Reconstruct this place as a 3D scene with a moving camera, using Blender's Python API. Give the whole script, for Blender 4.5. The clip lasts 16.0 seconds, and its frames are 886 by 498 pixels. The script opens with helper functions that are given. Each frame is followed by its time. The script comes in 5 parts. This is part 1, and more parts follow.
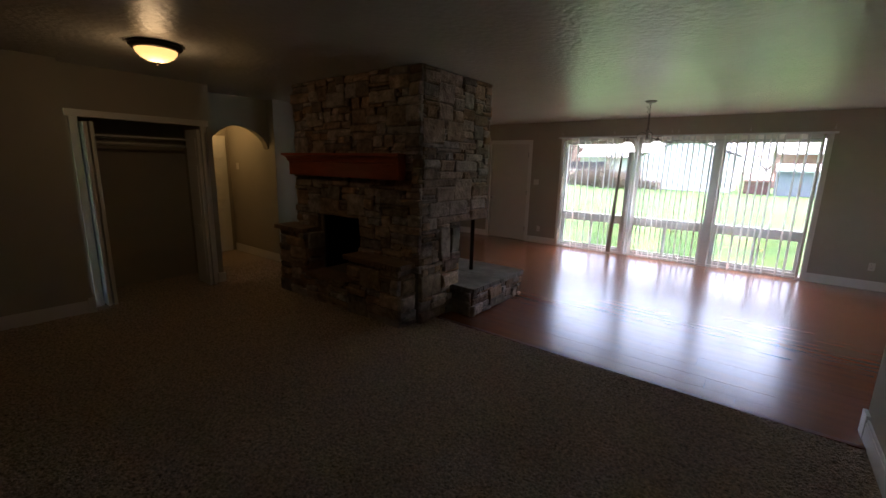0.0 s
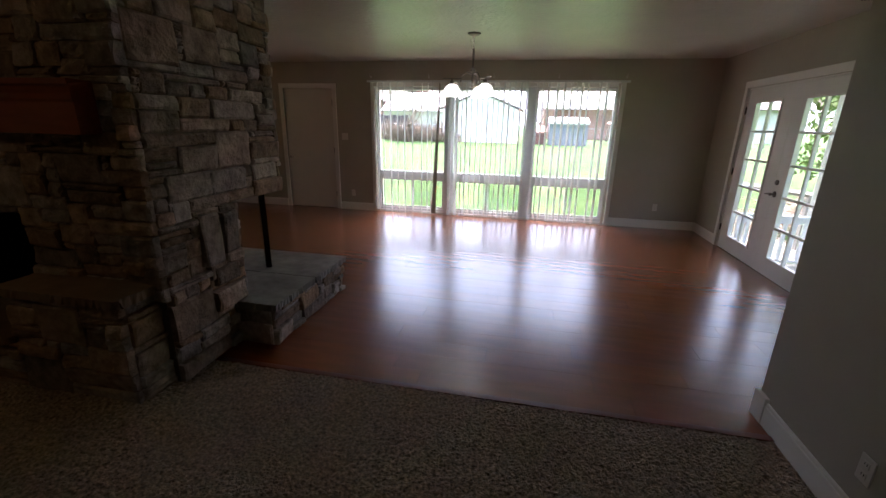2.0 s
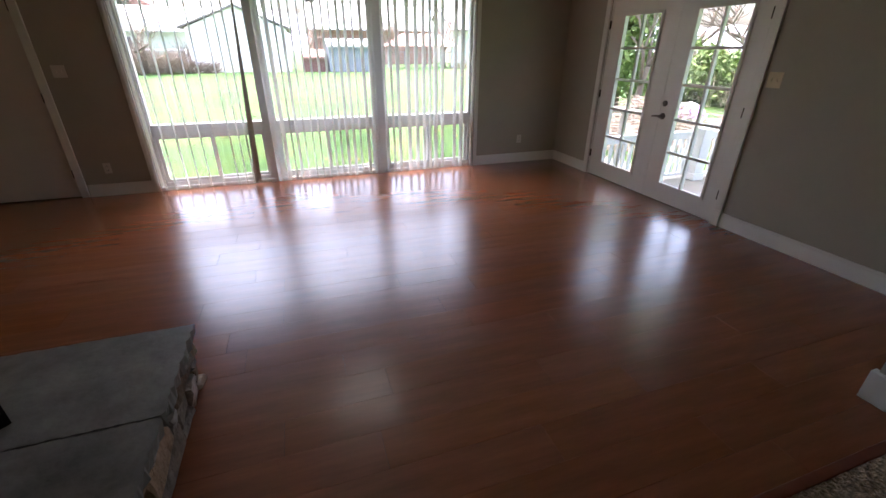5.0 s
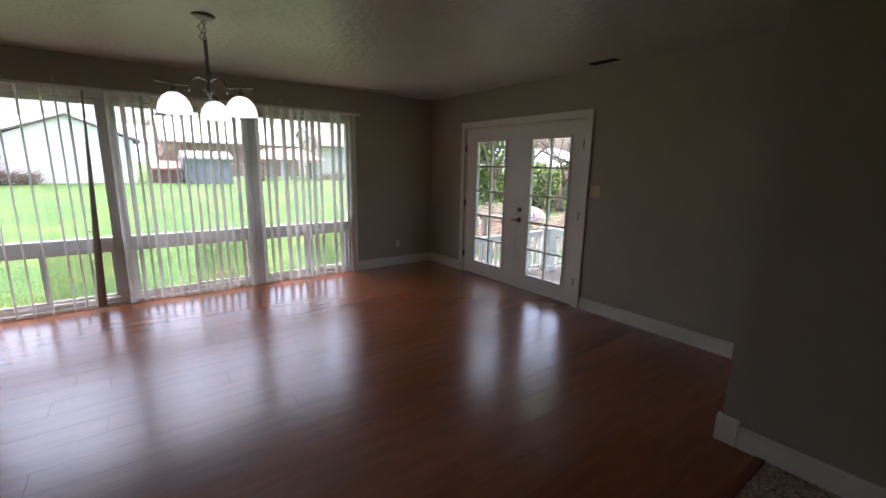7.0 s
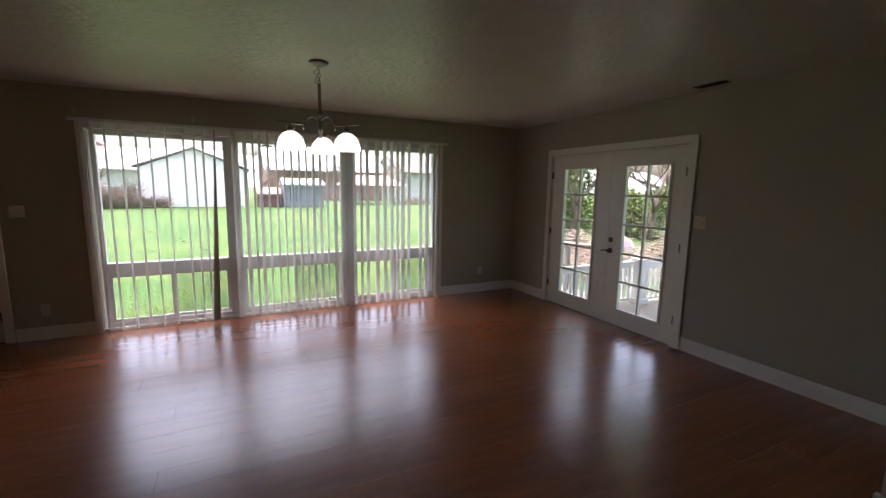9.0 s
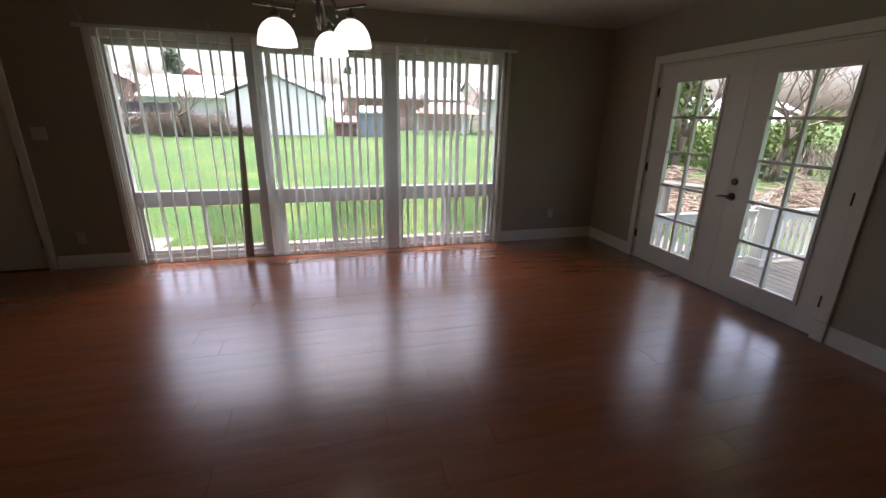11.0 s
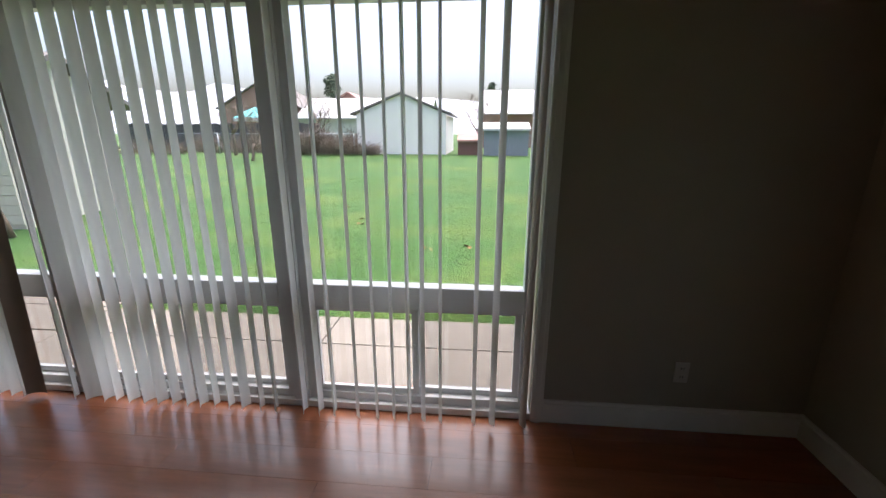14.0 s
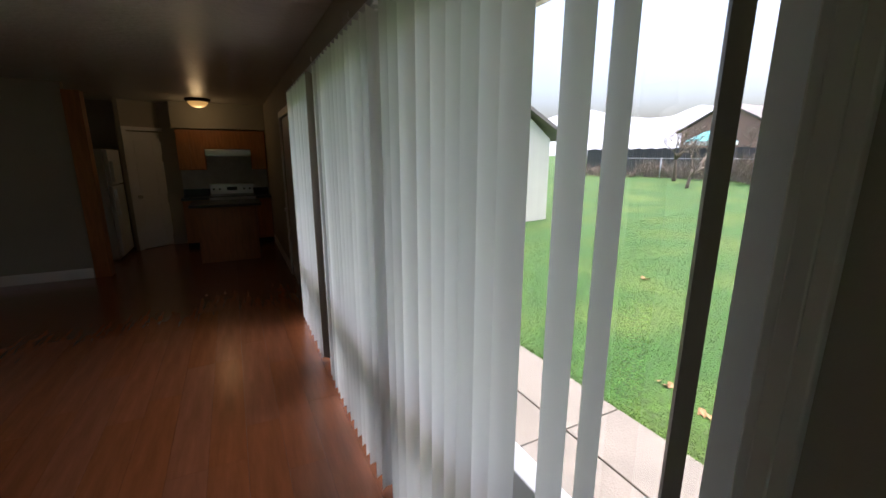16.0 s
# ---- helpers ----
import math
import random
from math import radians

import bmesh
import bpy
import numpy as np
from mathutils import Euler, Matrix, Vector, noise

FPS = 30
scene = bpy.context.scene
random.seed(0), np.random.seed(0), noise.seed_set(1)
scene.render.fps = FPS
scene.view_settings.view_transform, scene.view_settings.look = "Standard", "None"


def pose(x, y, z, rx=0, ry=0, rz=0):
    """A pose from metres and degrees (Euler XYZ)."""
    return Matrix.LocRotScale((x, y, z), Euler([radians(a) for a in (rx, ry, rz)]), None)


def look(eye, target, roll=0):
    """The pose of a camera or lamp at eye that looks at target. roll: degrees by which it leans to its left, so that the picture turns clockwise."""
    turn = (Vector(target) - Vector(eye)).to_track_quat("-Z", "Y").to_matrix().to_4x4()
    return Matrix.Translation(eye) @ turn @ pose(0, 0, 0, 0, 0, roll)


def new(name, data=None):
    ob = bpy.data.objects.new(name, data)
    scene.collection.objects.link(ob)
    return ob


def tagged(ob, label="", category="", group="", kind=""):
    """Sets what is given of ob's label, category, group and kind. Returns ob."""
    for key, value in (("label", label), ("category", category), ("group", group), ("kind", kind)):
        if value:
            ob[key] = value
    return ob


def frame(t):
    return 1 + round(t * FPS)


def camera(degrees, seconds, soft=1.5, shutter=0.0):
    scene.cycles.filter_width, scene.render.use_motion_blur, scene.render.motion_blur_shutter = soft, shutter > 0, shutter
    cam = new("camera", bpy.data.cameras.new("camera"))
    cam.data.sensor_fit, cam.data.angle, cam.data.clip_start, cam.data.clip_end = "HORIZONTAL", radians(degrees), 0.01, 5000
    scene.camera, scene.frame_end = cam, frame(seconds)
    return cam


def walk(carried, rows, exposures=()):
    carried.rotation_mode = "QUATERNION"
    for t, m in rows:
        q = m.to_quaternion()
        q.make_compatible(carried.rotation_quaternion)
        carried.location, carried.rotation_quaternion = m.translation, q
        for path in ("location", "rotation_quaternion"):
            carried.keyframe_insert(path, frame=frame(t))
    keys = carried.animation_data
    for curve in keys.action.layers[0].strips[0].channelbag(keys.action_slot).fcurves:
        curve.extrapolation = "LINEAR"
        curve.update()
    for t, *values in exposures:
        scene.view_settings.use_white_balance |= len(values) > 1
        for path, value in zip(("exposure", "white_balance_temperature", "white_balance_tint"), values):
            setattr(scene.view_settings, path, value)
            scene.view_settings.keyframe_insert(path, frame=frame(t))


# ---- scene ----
cam = camera(94.2, 16.0)
PATH = [
    (0, (0.194, -0.641, 1.638), (-0.999, 0.913, 1.235), 1.4),
    (0.5, (0.062, -0.415, 1.591), (-1.061, 1.16, 1.084), 1.4),
    (1, (-0.065, -0.094, 1.615), (-1.059, 1.567, 1.114), 1.3),
    (1.5, (-0.319, 0.26, 1.602), (-1.033, 2.052, 1.073), 1.2),
    (2, (-0.466, 0.597, 1.562), (-0.843, 2.473, 0.98), 1.2),
    (2.5, (-0.558, 1.019, 1.545), (-0.799, 2.912, 0.947), 1.1),
    (3, (-0.736, 1.365, 1.539), (-0.833, 3.286, 0.989), 1.2),
    (3.5, (-0.927, 1.642, 1.511), (-0.857, 3.52, 0.828), 1.4),
    (3.7, (-0.962, 1.753, 1.535), (-0.871, 3.588, 0.745), 1.4),
    (5.8, (-1.724, 2.222, 1.504), (-0.8, 3.79, 0.674), 1.7),
    (6, (-1.696, 2.192, 1.504), (-0.703, 3.784, 0.811), 1.4),
    (6.5, (-1.702, 2.181, 1.541), (-0.572, 3.768, 1.084), 1.1),
    (7, (-1.7, 2.179, 1.549), (-0.52, 3.744, 1.153), 1.0),
    (7.5, (-1.705, 2.189, 1.546), (-0.55, 3.767, 1.128), 0.9),
    (8, (-1.729, 2.187, 1.537), (-0.623, 3.805, 1.137), 0.9),
    (8.5, (-1.771, 2.219, 1.552), (-0.764, 3.907, 1.181), 0.9),
    (9, (-1.79, 2.259, 1.589), (-0.907, 4.031, 1.302), 0.9),
    (9.5, (-1.743, 2.367, 1.561), (-0.932, 4.155, 1.179), 0.9),
    (9.7, (-1.731, 2.44, 1.576), (-0.937, 4.21, 1.089), 1.0),
    (11.8, (-0.677, 3.589, 1.472), (-0.352, 5.464, 0.858), 1.1),
    (12, (-0.578, 3.807, 1.494), (-0.281, 5.693, 0.898), 0.9),
    (12.5, (-0.439, 4.366, 1.517), (-0.216, 6.277, 0.97), 0.6),
    (13, (-0.108, 4.83, 1.487), (0.099, 6.742, 0.937), 0.7),
    (13.5, (0.211, 5.261, 1.505), (0.241, 7.188, 0.971), 0.6),
    (14, (0.521, 5.727, 1.52), (0.344, 7.645, 0.98), 0.1),
    (14.5, (0.836, 6.11, 1.533), (0.27, 7.961, 1.03), 0.2),
    (15, (1.004, 6.366, 1.584), (-0.007, 7.99, 0.999), 1.0),
    (15.5, (1.053, 6.766, 1.585), (-0.325, 8.125, 1.079), 0.8),
    (16, (1.09, 7.065, 1.647), (-0.65, 7.944, 1.203), 0.1),
]
EXPOSURE = [(0, 3.4, 5850, 19), (1.5, 3.3, 5900, 19), (3.5, 3.35, 5950, 18), (6, 3.2, 6000, 18), (6.5, 2.8, 6050, 18), (7, 2.68, 6100, 18), (9, 2.55, 6250, 19), (12, 2.2, 6250, 17), (14.5, 1.68, 6000, 12), (16, 1.78, 6000, 14)]
walk(cam, [(t, look(eye, target, roll)) for t, eye, target, roll in PATH], EXPOSURE)

# ---- world and sun ----
world = bpy.data.worlds.new("world")
scene.world = world
world.use_nodes = True
wn = world.node_tree
sky = wn.nodes.new("ShaderNodeTexSky")
sky.sky_type = "NISHITA"
sky.sun_disc = False
sky.sun_elevation, sky.sun_rotation = radians(76), radians(10)
sky.air_density, sky.dust_density, sky.ozone_density = 1.0, 8.0, 1.0
wn.nodes["Background"].inputs["Strength"].default_value = 0.15
wn.links.new(sky.outputs["Color"], wn.nodes["Background"].inputs["Color"])

sun_data = bpy.data.lights.new("sun", "SUN")
sun_data.energy, sun_data.angle, sun_data.color = 1.4, radians(90), (1.0, 0.94, 0.88)
sun = new("sun", sun_data)
# rotation 10 degrees from north, clockwise from above
sun.matrix_world = look((math.sin(radians(10)) * 20, math.cos(radians(10)) * 20, 80.2), (0, 0, 0))


def point_lamp(name, place, power, colour, radius=0.08):
    d = bpy.data.lights.new(name, "POINT")
    d.energy, d.color, d.shadow_soft_size, d.specular_factor = power, colour, radius, 0.3
    ob = new(name, d)
    ob.location = place
    return ob


WARM = (1.0, 0.66, 0.30)
point_lamp("living_ceiling_lamp", (-3.89, 0.77, 2.34), 0.24, WARM)
point_lamp("kitchen_ceiling_lamp", (-7.07, 6.68, 2.34), 0.5, WARM)
point_lamp("hall_ceiling_lamp", (-6.85, 2.4, 2.3), 0.45, (1.0, 0.60, 0.20))

# ---- materials ----


def material(name, colour, rough=0.6, metal=0.0, vary=0.0, scale=8.0, bump=0.0, bump_scale=60.0, emit=None, emit_strength=0.0,
             object_vary=0.0, stretch=(1, 1, 1), coat=0.0, dirt=0.0, hue_vary=0.35, bump_depth=0.01):
    m = bpy.data.materials.new(name)
    m.use_nodes = True
    nt = m.node_tree
    b = nt.nodes["Principled BSDF"]
    b.inputs["Base Color"].default_value = (*colour, 1)
    b.inputs["Roughness"].default_value = rough
    b.inputs["Metallic"].default_value = metal
    b.inputs["Coat Weight"].default_value, b.inputs["Coat Roughness"].default_value = coat, rough
    tc = nt.nodes.new("ShaderNodeTexCoord")
    mp = nt.nodes.new("ShaderNodeMapping")
    mp.inputs["Scale"].default_value = stretch
    nt.links.new(tc.outputs["Object"], mp.inputs["Vector"])
    if vary or object_vary or dirt:
        n = nt.nodes.new("ShaderNodeTexNoise")
        n.inputs["Scale"].default_value, n.inputs["Detail"].default_value, n.inputs["Roughness"].default_value = scale, 8, 0.65
        nt.links.new(mp.outputs["Vector"], n.inputs["Vector"])
        hsv = nt.nodes.new("ShaderNodeHueSaturation")
        hsv.inputs["Color"].default_value = (*colour, 1)
        mr = nt.nodes.new("ShaderNodeMapRange")
        mr.inputs["From Min"].default_value, mr.inputs["From Max"].default_value = 0.3, 0.7
        mr.inputs["To Min"].default_value, mr.inputs["To Max"].default_value = 1 - vary, 1 + vary
        nt.links.new(n.outputs["Fac"], mr.inputs["Value"])
        last = mr.outputs["Result"]
        if object_vary:
            oi = nt.nodes.new("ShaderNodeObjectInfo")
            mr2 = nt.nodes.new("ShaderNodeMapRange")
            mr2.inputs["To Min"].default_value, mr2.inputs["To Max"].default_value = 1 - object_vary, 1 + object_vary
            nt.links.new(oi.outputs["Random"], mr2.inputs["Value"])
            mul = nt.nodes.new("ShaderNodeMath")
            mul.operation = "MULTIPLY"
            nt.links.new(last, mul.inputs[0])
            nt.links.new(mr2.outputs["Result"], mul.inputs[1])
            last = mul.outputs[0]
            mr3 = nt.nodes.new("ShaderNodeMapRange")
            mr3.inputs["To Min"].default_value, mr3.inputs["To Max"].default_value = 1 - hue_vary, 1 + hue_vary
            wn1 = nt.nodes.new("ShaderNodeTexWhiteNoise")
            wn1.noise_dimensions = "1D"
            nt.links.new(oi.outputs["Random"], wn1.inputs["W"])
            nt.links.new(wn1.outputs["Value"], mr3.inputs["Value"])
            nt.links.new(mr3.outputs["Result"], hsv.inputs["Saturation"])
        nt.links.new(last, hsv.inputs["Value"])
        nt.links.new(hsv.outputs["Color"], b.inputs["Base Color"])
    if bump:
        n2 = nt.nodes.new("ShaderNodeTexNoise")
        n2.inputs["Scale"].default_value, n2.inputs["Detail"].default_value = bump_scale, 6
        nt.links.new(mp.outputs["Vector"], n2.inputs["Vector"])
        bp = nt.nodes.new("ShaderNodeBump")
        bp.inputs["Strength"].default_value, bp.inputs["Distance"].default_value = min(1.0, bump), bump_depth
        nt.links.new(n2.outputs["Fac"], bp.inputs["Height"])
        nt.links.new(bp.outputs["Normal"], b.inputs["Normal"])
    if emit:
        b.inputs["Emission Color"].default_value = (*emit, 1)
        b.inputs["Emission Strength"].default_value = emit_strength
    return m


WALL = material("wall_paint", (0.42, 0.388, 0.312), 0.62, vary=0.05, scale=2.0, bump=0.12, bump_scale=140)
TRIM = material("white_trim_paint", (0.83, 0.82, 0.77), 0.35, vary=0.03, scale=3)
CEIL = material("ceiling_gloss_texture", (0.54, 0.51, 0.46), 0.30, vary=0.06, scale=2.5, bump=0.9, bump_scale=20, bump_depth=0.012)
CARPET = material("brown_carpet", (0.47, 0.365, 0.255), 1.0, vary=0.75, scale=55, bump=1.0, bump_scale=70, bump_depth=0.03)
LAMINATE = material("red_laminate", (0.28, 0.094, 0.038), 0.24, vary=0.2, scale=5, object_vary=0.05, stretch=(0.35, 3, 1), hue_vary=0.04, coat=0.7)
THRESHOLD = material("reddish_threshold_wood", (0.20, 0.055, 0.028), 0.35, vary=0.2, scale=6)
STONE = material("ledge_stone", (0.32, 0.245, 0.19), 0.8, vary=0.5, scale=9, bump=1.0, bump_scale=24, object_vary=0.38, hue_vary=0.5, bump_depth=0.02)
MORTAR = material("stone_mortar", (0.19, 0.16, 0.13), 0.95, vary=0.2, scale=30, bump=0.6, bump_scale=90)
SLAB = material("grey_slate_slab", (0.24, 0.235, 0.21), 0.5, vary=0.45, scale=4, bump=0.7, bump_scale=12)
CAPSTONE = material("brown_cap_stone", (0.22, 0.15, 0.10), 0.7, vary=0.25, scale=6, bump=0.4, bump_scale=20)
_b = CARPET.node_tree.nodes["Principled BSDF"]
_b.inputs["Sheen Weight"].default_value, _b.inputs["Sheen Roughness"].default_value = 0.2, 0.5
MANTEL = material("cherry_mantel", (0.32, 0.065, 0.022), 0.32, vary=0.2, scale=4, stretch=(1, 6, 6), bump=0.03)
SOOT = material("sooty_firebrick", (0.02, 0.018, 0.017), 0.9, vary=0.3, scale=12)
BLACK = material("black_steel", (0.015, 0.015, 0.015), 0.5, metal=0.6)
NICKEL = material("brushed_nickel", (0.55, 0.52, 0.48), 0.3, metal=1.0, vary=0.05, scale=30)
BRONZE = material("dark_bronze", (0.05, 0.035, 0.025), 0.45, metal=0.8)
VINYL = material("white_window_vinyl", (0.72, 0.74, 0.74), 0.4, vary=0.03)
DOOR = material("door_paint", (0.72, 0.69, 0.62), 0.42, vary=0.03, scale=3)
IVORY = material("ivory_plastic", (0.70, 0.60, 0.38), 0.4, vary=0.02)
PLASTIC = material("white_plastic", (0.66, 0.63, 0.56), 0.4, vary=0.02)
FRIDGE = material("white_enamel", (0.74, 0.74, 0.72), 0.3, vary=0.02)
OAK = material("orange_oak", (0.42, 0.17, 0.05), 0.4, vary=0.22, scale=5, stretch=(5, 5, 0.7), bump=0.05)
COUNTER = material("dark_counter", (0.025, 0.024, 0.026), 0.25, vary=0.3, scale=40)
STEEL = material("stainless_steel", (0.55, 0.54, 0.52), 0.3, metal=0.9, vary=0.05)
TILE = material("backsplash_tile", (0.55, 0.55, 0.52), 0.35, vary=0.08)
GLOW = material("lamp_glass_warm", (0.9, 0.8, 0.6), 0.4, emit=(1.0, 0.52, 0.14), emit_strength=0.16)
SHADE = material("frosted_shade_glass", (0.85, 0.85, 0.82), 0.35, emit=(1.0, 0.95, 0.84), emit_strength=0.3)
AGED = material("aged_nickel", (0.22, 0.20, 0.18), 0.35, metal=1.0, vary=0.08, scale=30)
GRASS = material("lawn_grass", (0.045, 0.10, 0.010), 0.9, vary=0.75, scale=24.0, bump=0.9, bump_scale=40, bump_depth=0.03)
_nt = GRASS.node_tree
_hs = next(n for n in _nt.nodes if n.type == "HUE_SAT")
_n = _nt.nodes.new("ShaderNodeTexNoise")
_n.inputs["Scale"].default_value, _n.inputs["Detail"].default_value = 0.7, 6
_tc = next(n for n in _nt.nodes if n.type == "TEX_COORD")
_nt.links.new(_tc.outputs["Object"], _n.inputs["Vector"])
_cr = _nt.nodes.new("ShaderNodeValToRGB")
_cr.color_ramp.elements[0].position, _cr.color_ramp.elements[0].color = 0.44, (0.027, 0.086, 0.007, 1)
_cr.color_ramp.elements[1].position, _cr.color_ramp.elements[1].color = 0.72, (0.072, 0.118, 0.014, 1)
_nt.links.new(_n.outputs["Fac"], _cr.inputs["Fac"])
_nt.links.new(_cr.outputs["Color"], _hs.inputs["Color"])
BLADE = material("grass_blade", (0.085, 0.165, 0.018), 0.8, vary=0.35, scale=1.5)
CONCRETE = material("patio_concrete", (0.20, 0.178, 0.15), 0.9, vary=0.16, scale=2.5, bump=0.4, bump_scale=60)
BRICK = material("red_brick", (0.30, 0.115, 0.07), 0.9, vary=0.2, scale=6, bump=0.5, bump_scale=60, object_vary=0.25)
# brick of the far houses, distance haze put into the paler colour
FARBRICK = material("brick_haze_tint", (0.33, 0.20, 0.16), 0.9, vary=0.2, scale=6)
SIDING = material("pale_siding", (0.62, 0.60, 0.52), 0.7, vary=0.06, scale=3)
WHITEWALL = material("white_siding", (0.92, 0.86, 0.80), 0.7, vary=0.04, scale=2)
ROOF = material("grey_shingle_roof", (0.20, 0.18, 0.17), 0.9, vary=0.2, scale=8, bump=0.4, bump_scale=30)
PALEROOF = material("pale_metal_roof", (0.60, 0.60, 0.60), 0.6, vary=0.08, scale=2)
# faded red, muted further to stand in for haze
PINKROOF = material("faded_red_roof_hazed", (0.40, 0.23, 0.20), 0.8, vary=0.15, scale=2)
SHED = material("grey_shed_boards", (0.25, 0.26, 0.29), 0.85, vary=0.2, scale=5, stretch=(6, 1, 0.5))
CONIFER = material("dull_conifer_needles", (0.09, 0.115, 0.075), 0.9, vary=0.3, scale=3)
REDWOOD = material("red_shed_boards", (0.20, 0.10, 0.085), 0.85, vary=0.2, scale=5)
BARK = material("grey_bark", (0.16, 0.12, 0.09), 0.95, vary=0.25, scale=10, bump=0.8, bump_scale=30)
TWIG = material("bare_twigs", (0.20, 0.155, 0.12), 0.95, vary=0.2, scale=4)
LEAF = material("green_foliage", (0.15, 0.215, 0.05), 0.7, vary=0.35, scale=3)
DEADLEAF = material("dry_leaf", (0.35, 0.20, 0.09), 0.8, vary=0.2)
FENCE = material("dark_fence_boards", (0.07, 0.07, 0.07), 0.9, vary=0.2)
GALV = material("galvanised_wire", (0.45, 0.47, 0.48), 0.5, metal=0.7)
DECKW = material("grey_deck_boards", (0.22, 0.21, 0.19), 0.8, vary=0.15, scale=3, stretch=(1, 6, 1))
RAILW = material("white_rail_paint", (0.80, 0.80, 0.79), 0.5, vary=0.03)
TEAL = material("teal_canvas", (0.12, 0.48, 0.50), 0.8, vary=0.05)
PURPLE = material("purple_tarp", (0.25, 0.14, 0.45), 0.7, vary=0.1)
BRUSH = material("cut_branches", (0.30, 0.24, 0.19), 0.9, vary=0.25, scale=6)
# pale blue-grey stands in for the air haze over the hills
HILL = material("hill_haze_tint", (0.5, 0.51, 0.56), 1.0, vary=0.15, scale=0.02)

GLASS = bpy.data.materials.new("window_glass")
GLASS.use_nodes = True
_nt = GLASS.node_tree
_nt.nodes.clear()
_o = _nt.nodes.new("ShaderNodeOutputMaterial")
_mix = _nt.nodes.new("ShaderNodeMixShader")
_tr = _nt.nodes.new("ShaderNodeBsdfTransparent")
_gl = _nt.nodes.new("ShaderNodeBsdfGlossy")
_gl.inputs["Roughness"].default_value = 0.03
_lw = _nt.nodes.new("ShaderNodeLayerWeight")
_lw.inputs["Blend"].default_value = 0.5
_pw = _nt.nodes.new("ShaderNodeMath")
_pw.operation = "POWER"
_pw.inputs[1].default_value = 5.0
_nt.links.new(_lw.outputs["Facing"], _pw.inputs[0])
_fr = _nt.nodes.new("ShaderNodeMapRange")
_fr.inputs["To Min"].default_value, _fr.inputs["To Max"].default_value = 0.06, 0.9
_nt.links.new(_pw.outputs[0], _fr.inputs["Value"])
_tr.inputs["Color"].default_value = (0.95, 0.95, 0.95, 1)
_nt.links.new(_fr.outputs[0], _mix.inputs[0])
_nt.links.new(_tr.outputs[0], _mix.inputs[1])
_nt.links.new(_gl.outputs[0], _mix.inputs[2])
_nt.links.new(_mix.outputs[0], _o.inputs[0])

SCREEN = bpy.data.materials.new("insect_screen")
SCREEN.use_nodes = True
_nt = SCREEN.node_tree
_m = _nt.nodes.new("ShaderNodeMixShader")
_m.inputs[0].default_value = 0.62
_nt.nodes["Principled BSDF"].inputs["Base Color"].default_value = (0.06, 0.06, 0.06, 1)
_nt.links.new(_nt.nodes["Principled BSDF"].outputs[0], _m.inputs[1])
_nt.links.new(_nt.nodes.new("ShaderNodeBsdfTransparent").outputs[0], _m.inputs[2])
_nt.links.new(_m.outputs[0], _nt.nodes["Material Output"].inputs[0])

# opaque brown-grey copy of the vinyl: shade of room-facing slats as colour
SLAT_SHADED = material("blind_vinyl_shaded", (0.30, 0.26, 0.21), 0.55, vary=0.05, scale=3)
# vertical blind cloth lets part of the light through
SLAT = material("blind_vinyl", (0.74, 0.75, 0.73), 0.5, vary=0.03, scale=3)
_nt = SLAT.node_tree
_b = _nt.nodes["Principled BSDF"]
_t = _nt.nodes.new("ShaderNodeBsdfTranslucent")
_t.inputs["Color"].default_value = (0.66, 0.67, 0.63, 1)
_m = _nt.nodes.new("ShaderNodeMixShader")
_m.inputs[0].default_value = 0.25
_nt.links.new(_b.outputs[0], _m.inputs[1])
_nt.links.new(_t.outputs[0], _m.inputs[2])
_nt.links.new(_m.outputs[0], _nt.nodes["Material Output"].inputs[0])

# ---- mesh helpers ----


def box(bm, x0, x1, y0, y1, z0, z1, bevel=0.0, m=None):
    v = [bm.verts.new((x, y, z)) for x in (x0, x1) for y in (y0, y1) for z in (z0, z1)]
    if m is not None:
        for q in v:
            q.co = m @ q.co
    fs = [bm.faces.new([v[i] for i in f]) for f in ((0, 1, 3, 2), (4, 6, 7, 5), (0, 4, 5, 1), (2, 3, 7, 6), (0, 2, 6, 4), (1, 5, 7, 3))]
    if bevel:
        es = list({e for f in fs for e in f.edges})
        bmesh.ops.bevel(bm, geom=es, offset=bevel, segments=2, affect="EDGES", profile=0.5)
    return bm


def lathe(bm, profile, seg=24, place=(0, 0, 0)):
    """A turned body: (radius, z) pairs from the bottom up."""
    rings = []
    for r, z in profile:
        rings.append([bm.verts.new((place[0] + max(r, 1e-4) * math.cos(2 * math.pi * k / seg), place[1] + max(r, 1e-4) * math.sin(2 * math.pi * k / seg), place[2] + z)) for k in range(seg)])
    for a, b in zip(rings, rings[1:]):
        for k in range(seg):
            f = bm.faces.new((a[k], a[(k + 1) % seg], b[(k + 1) % seg], b[k]))
            f.smooth = True
    return bm


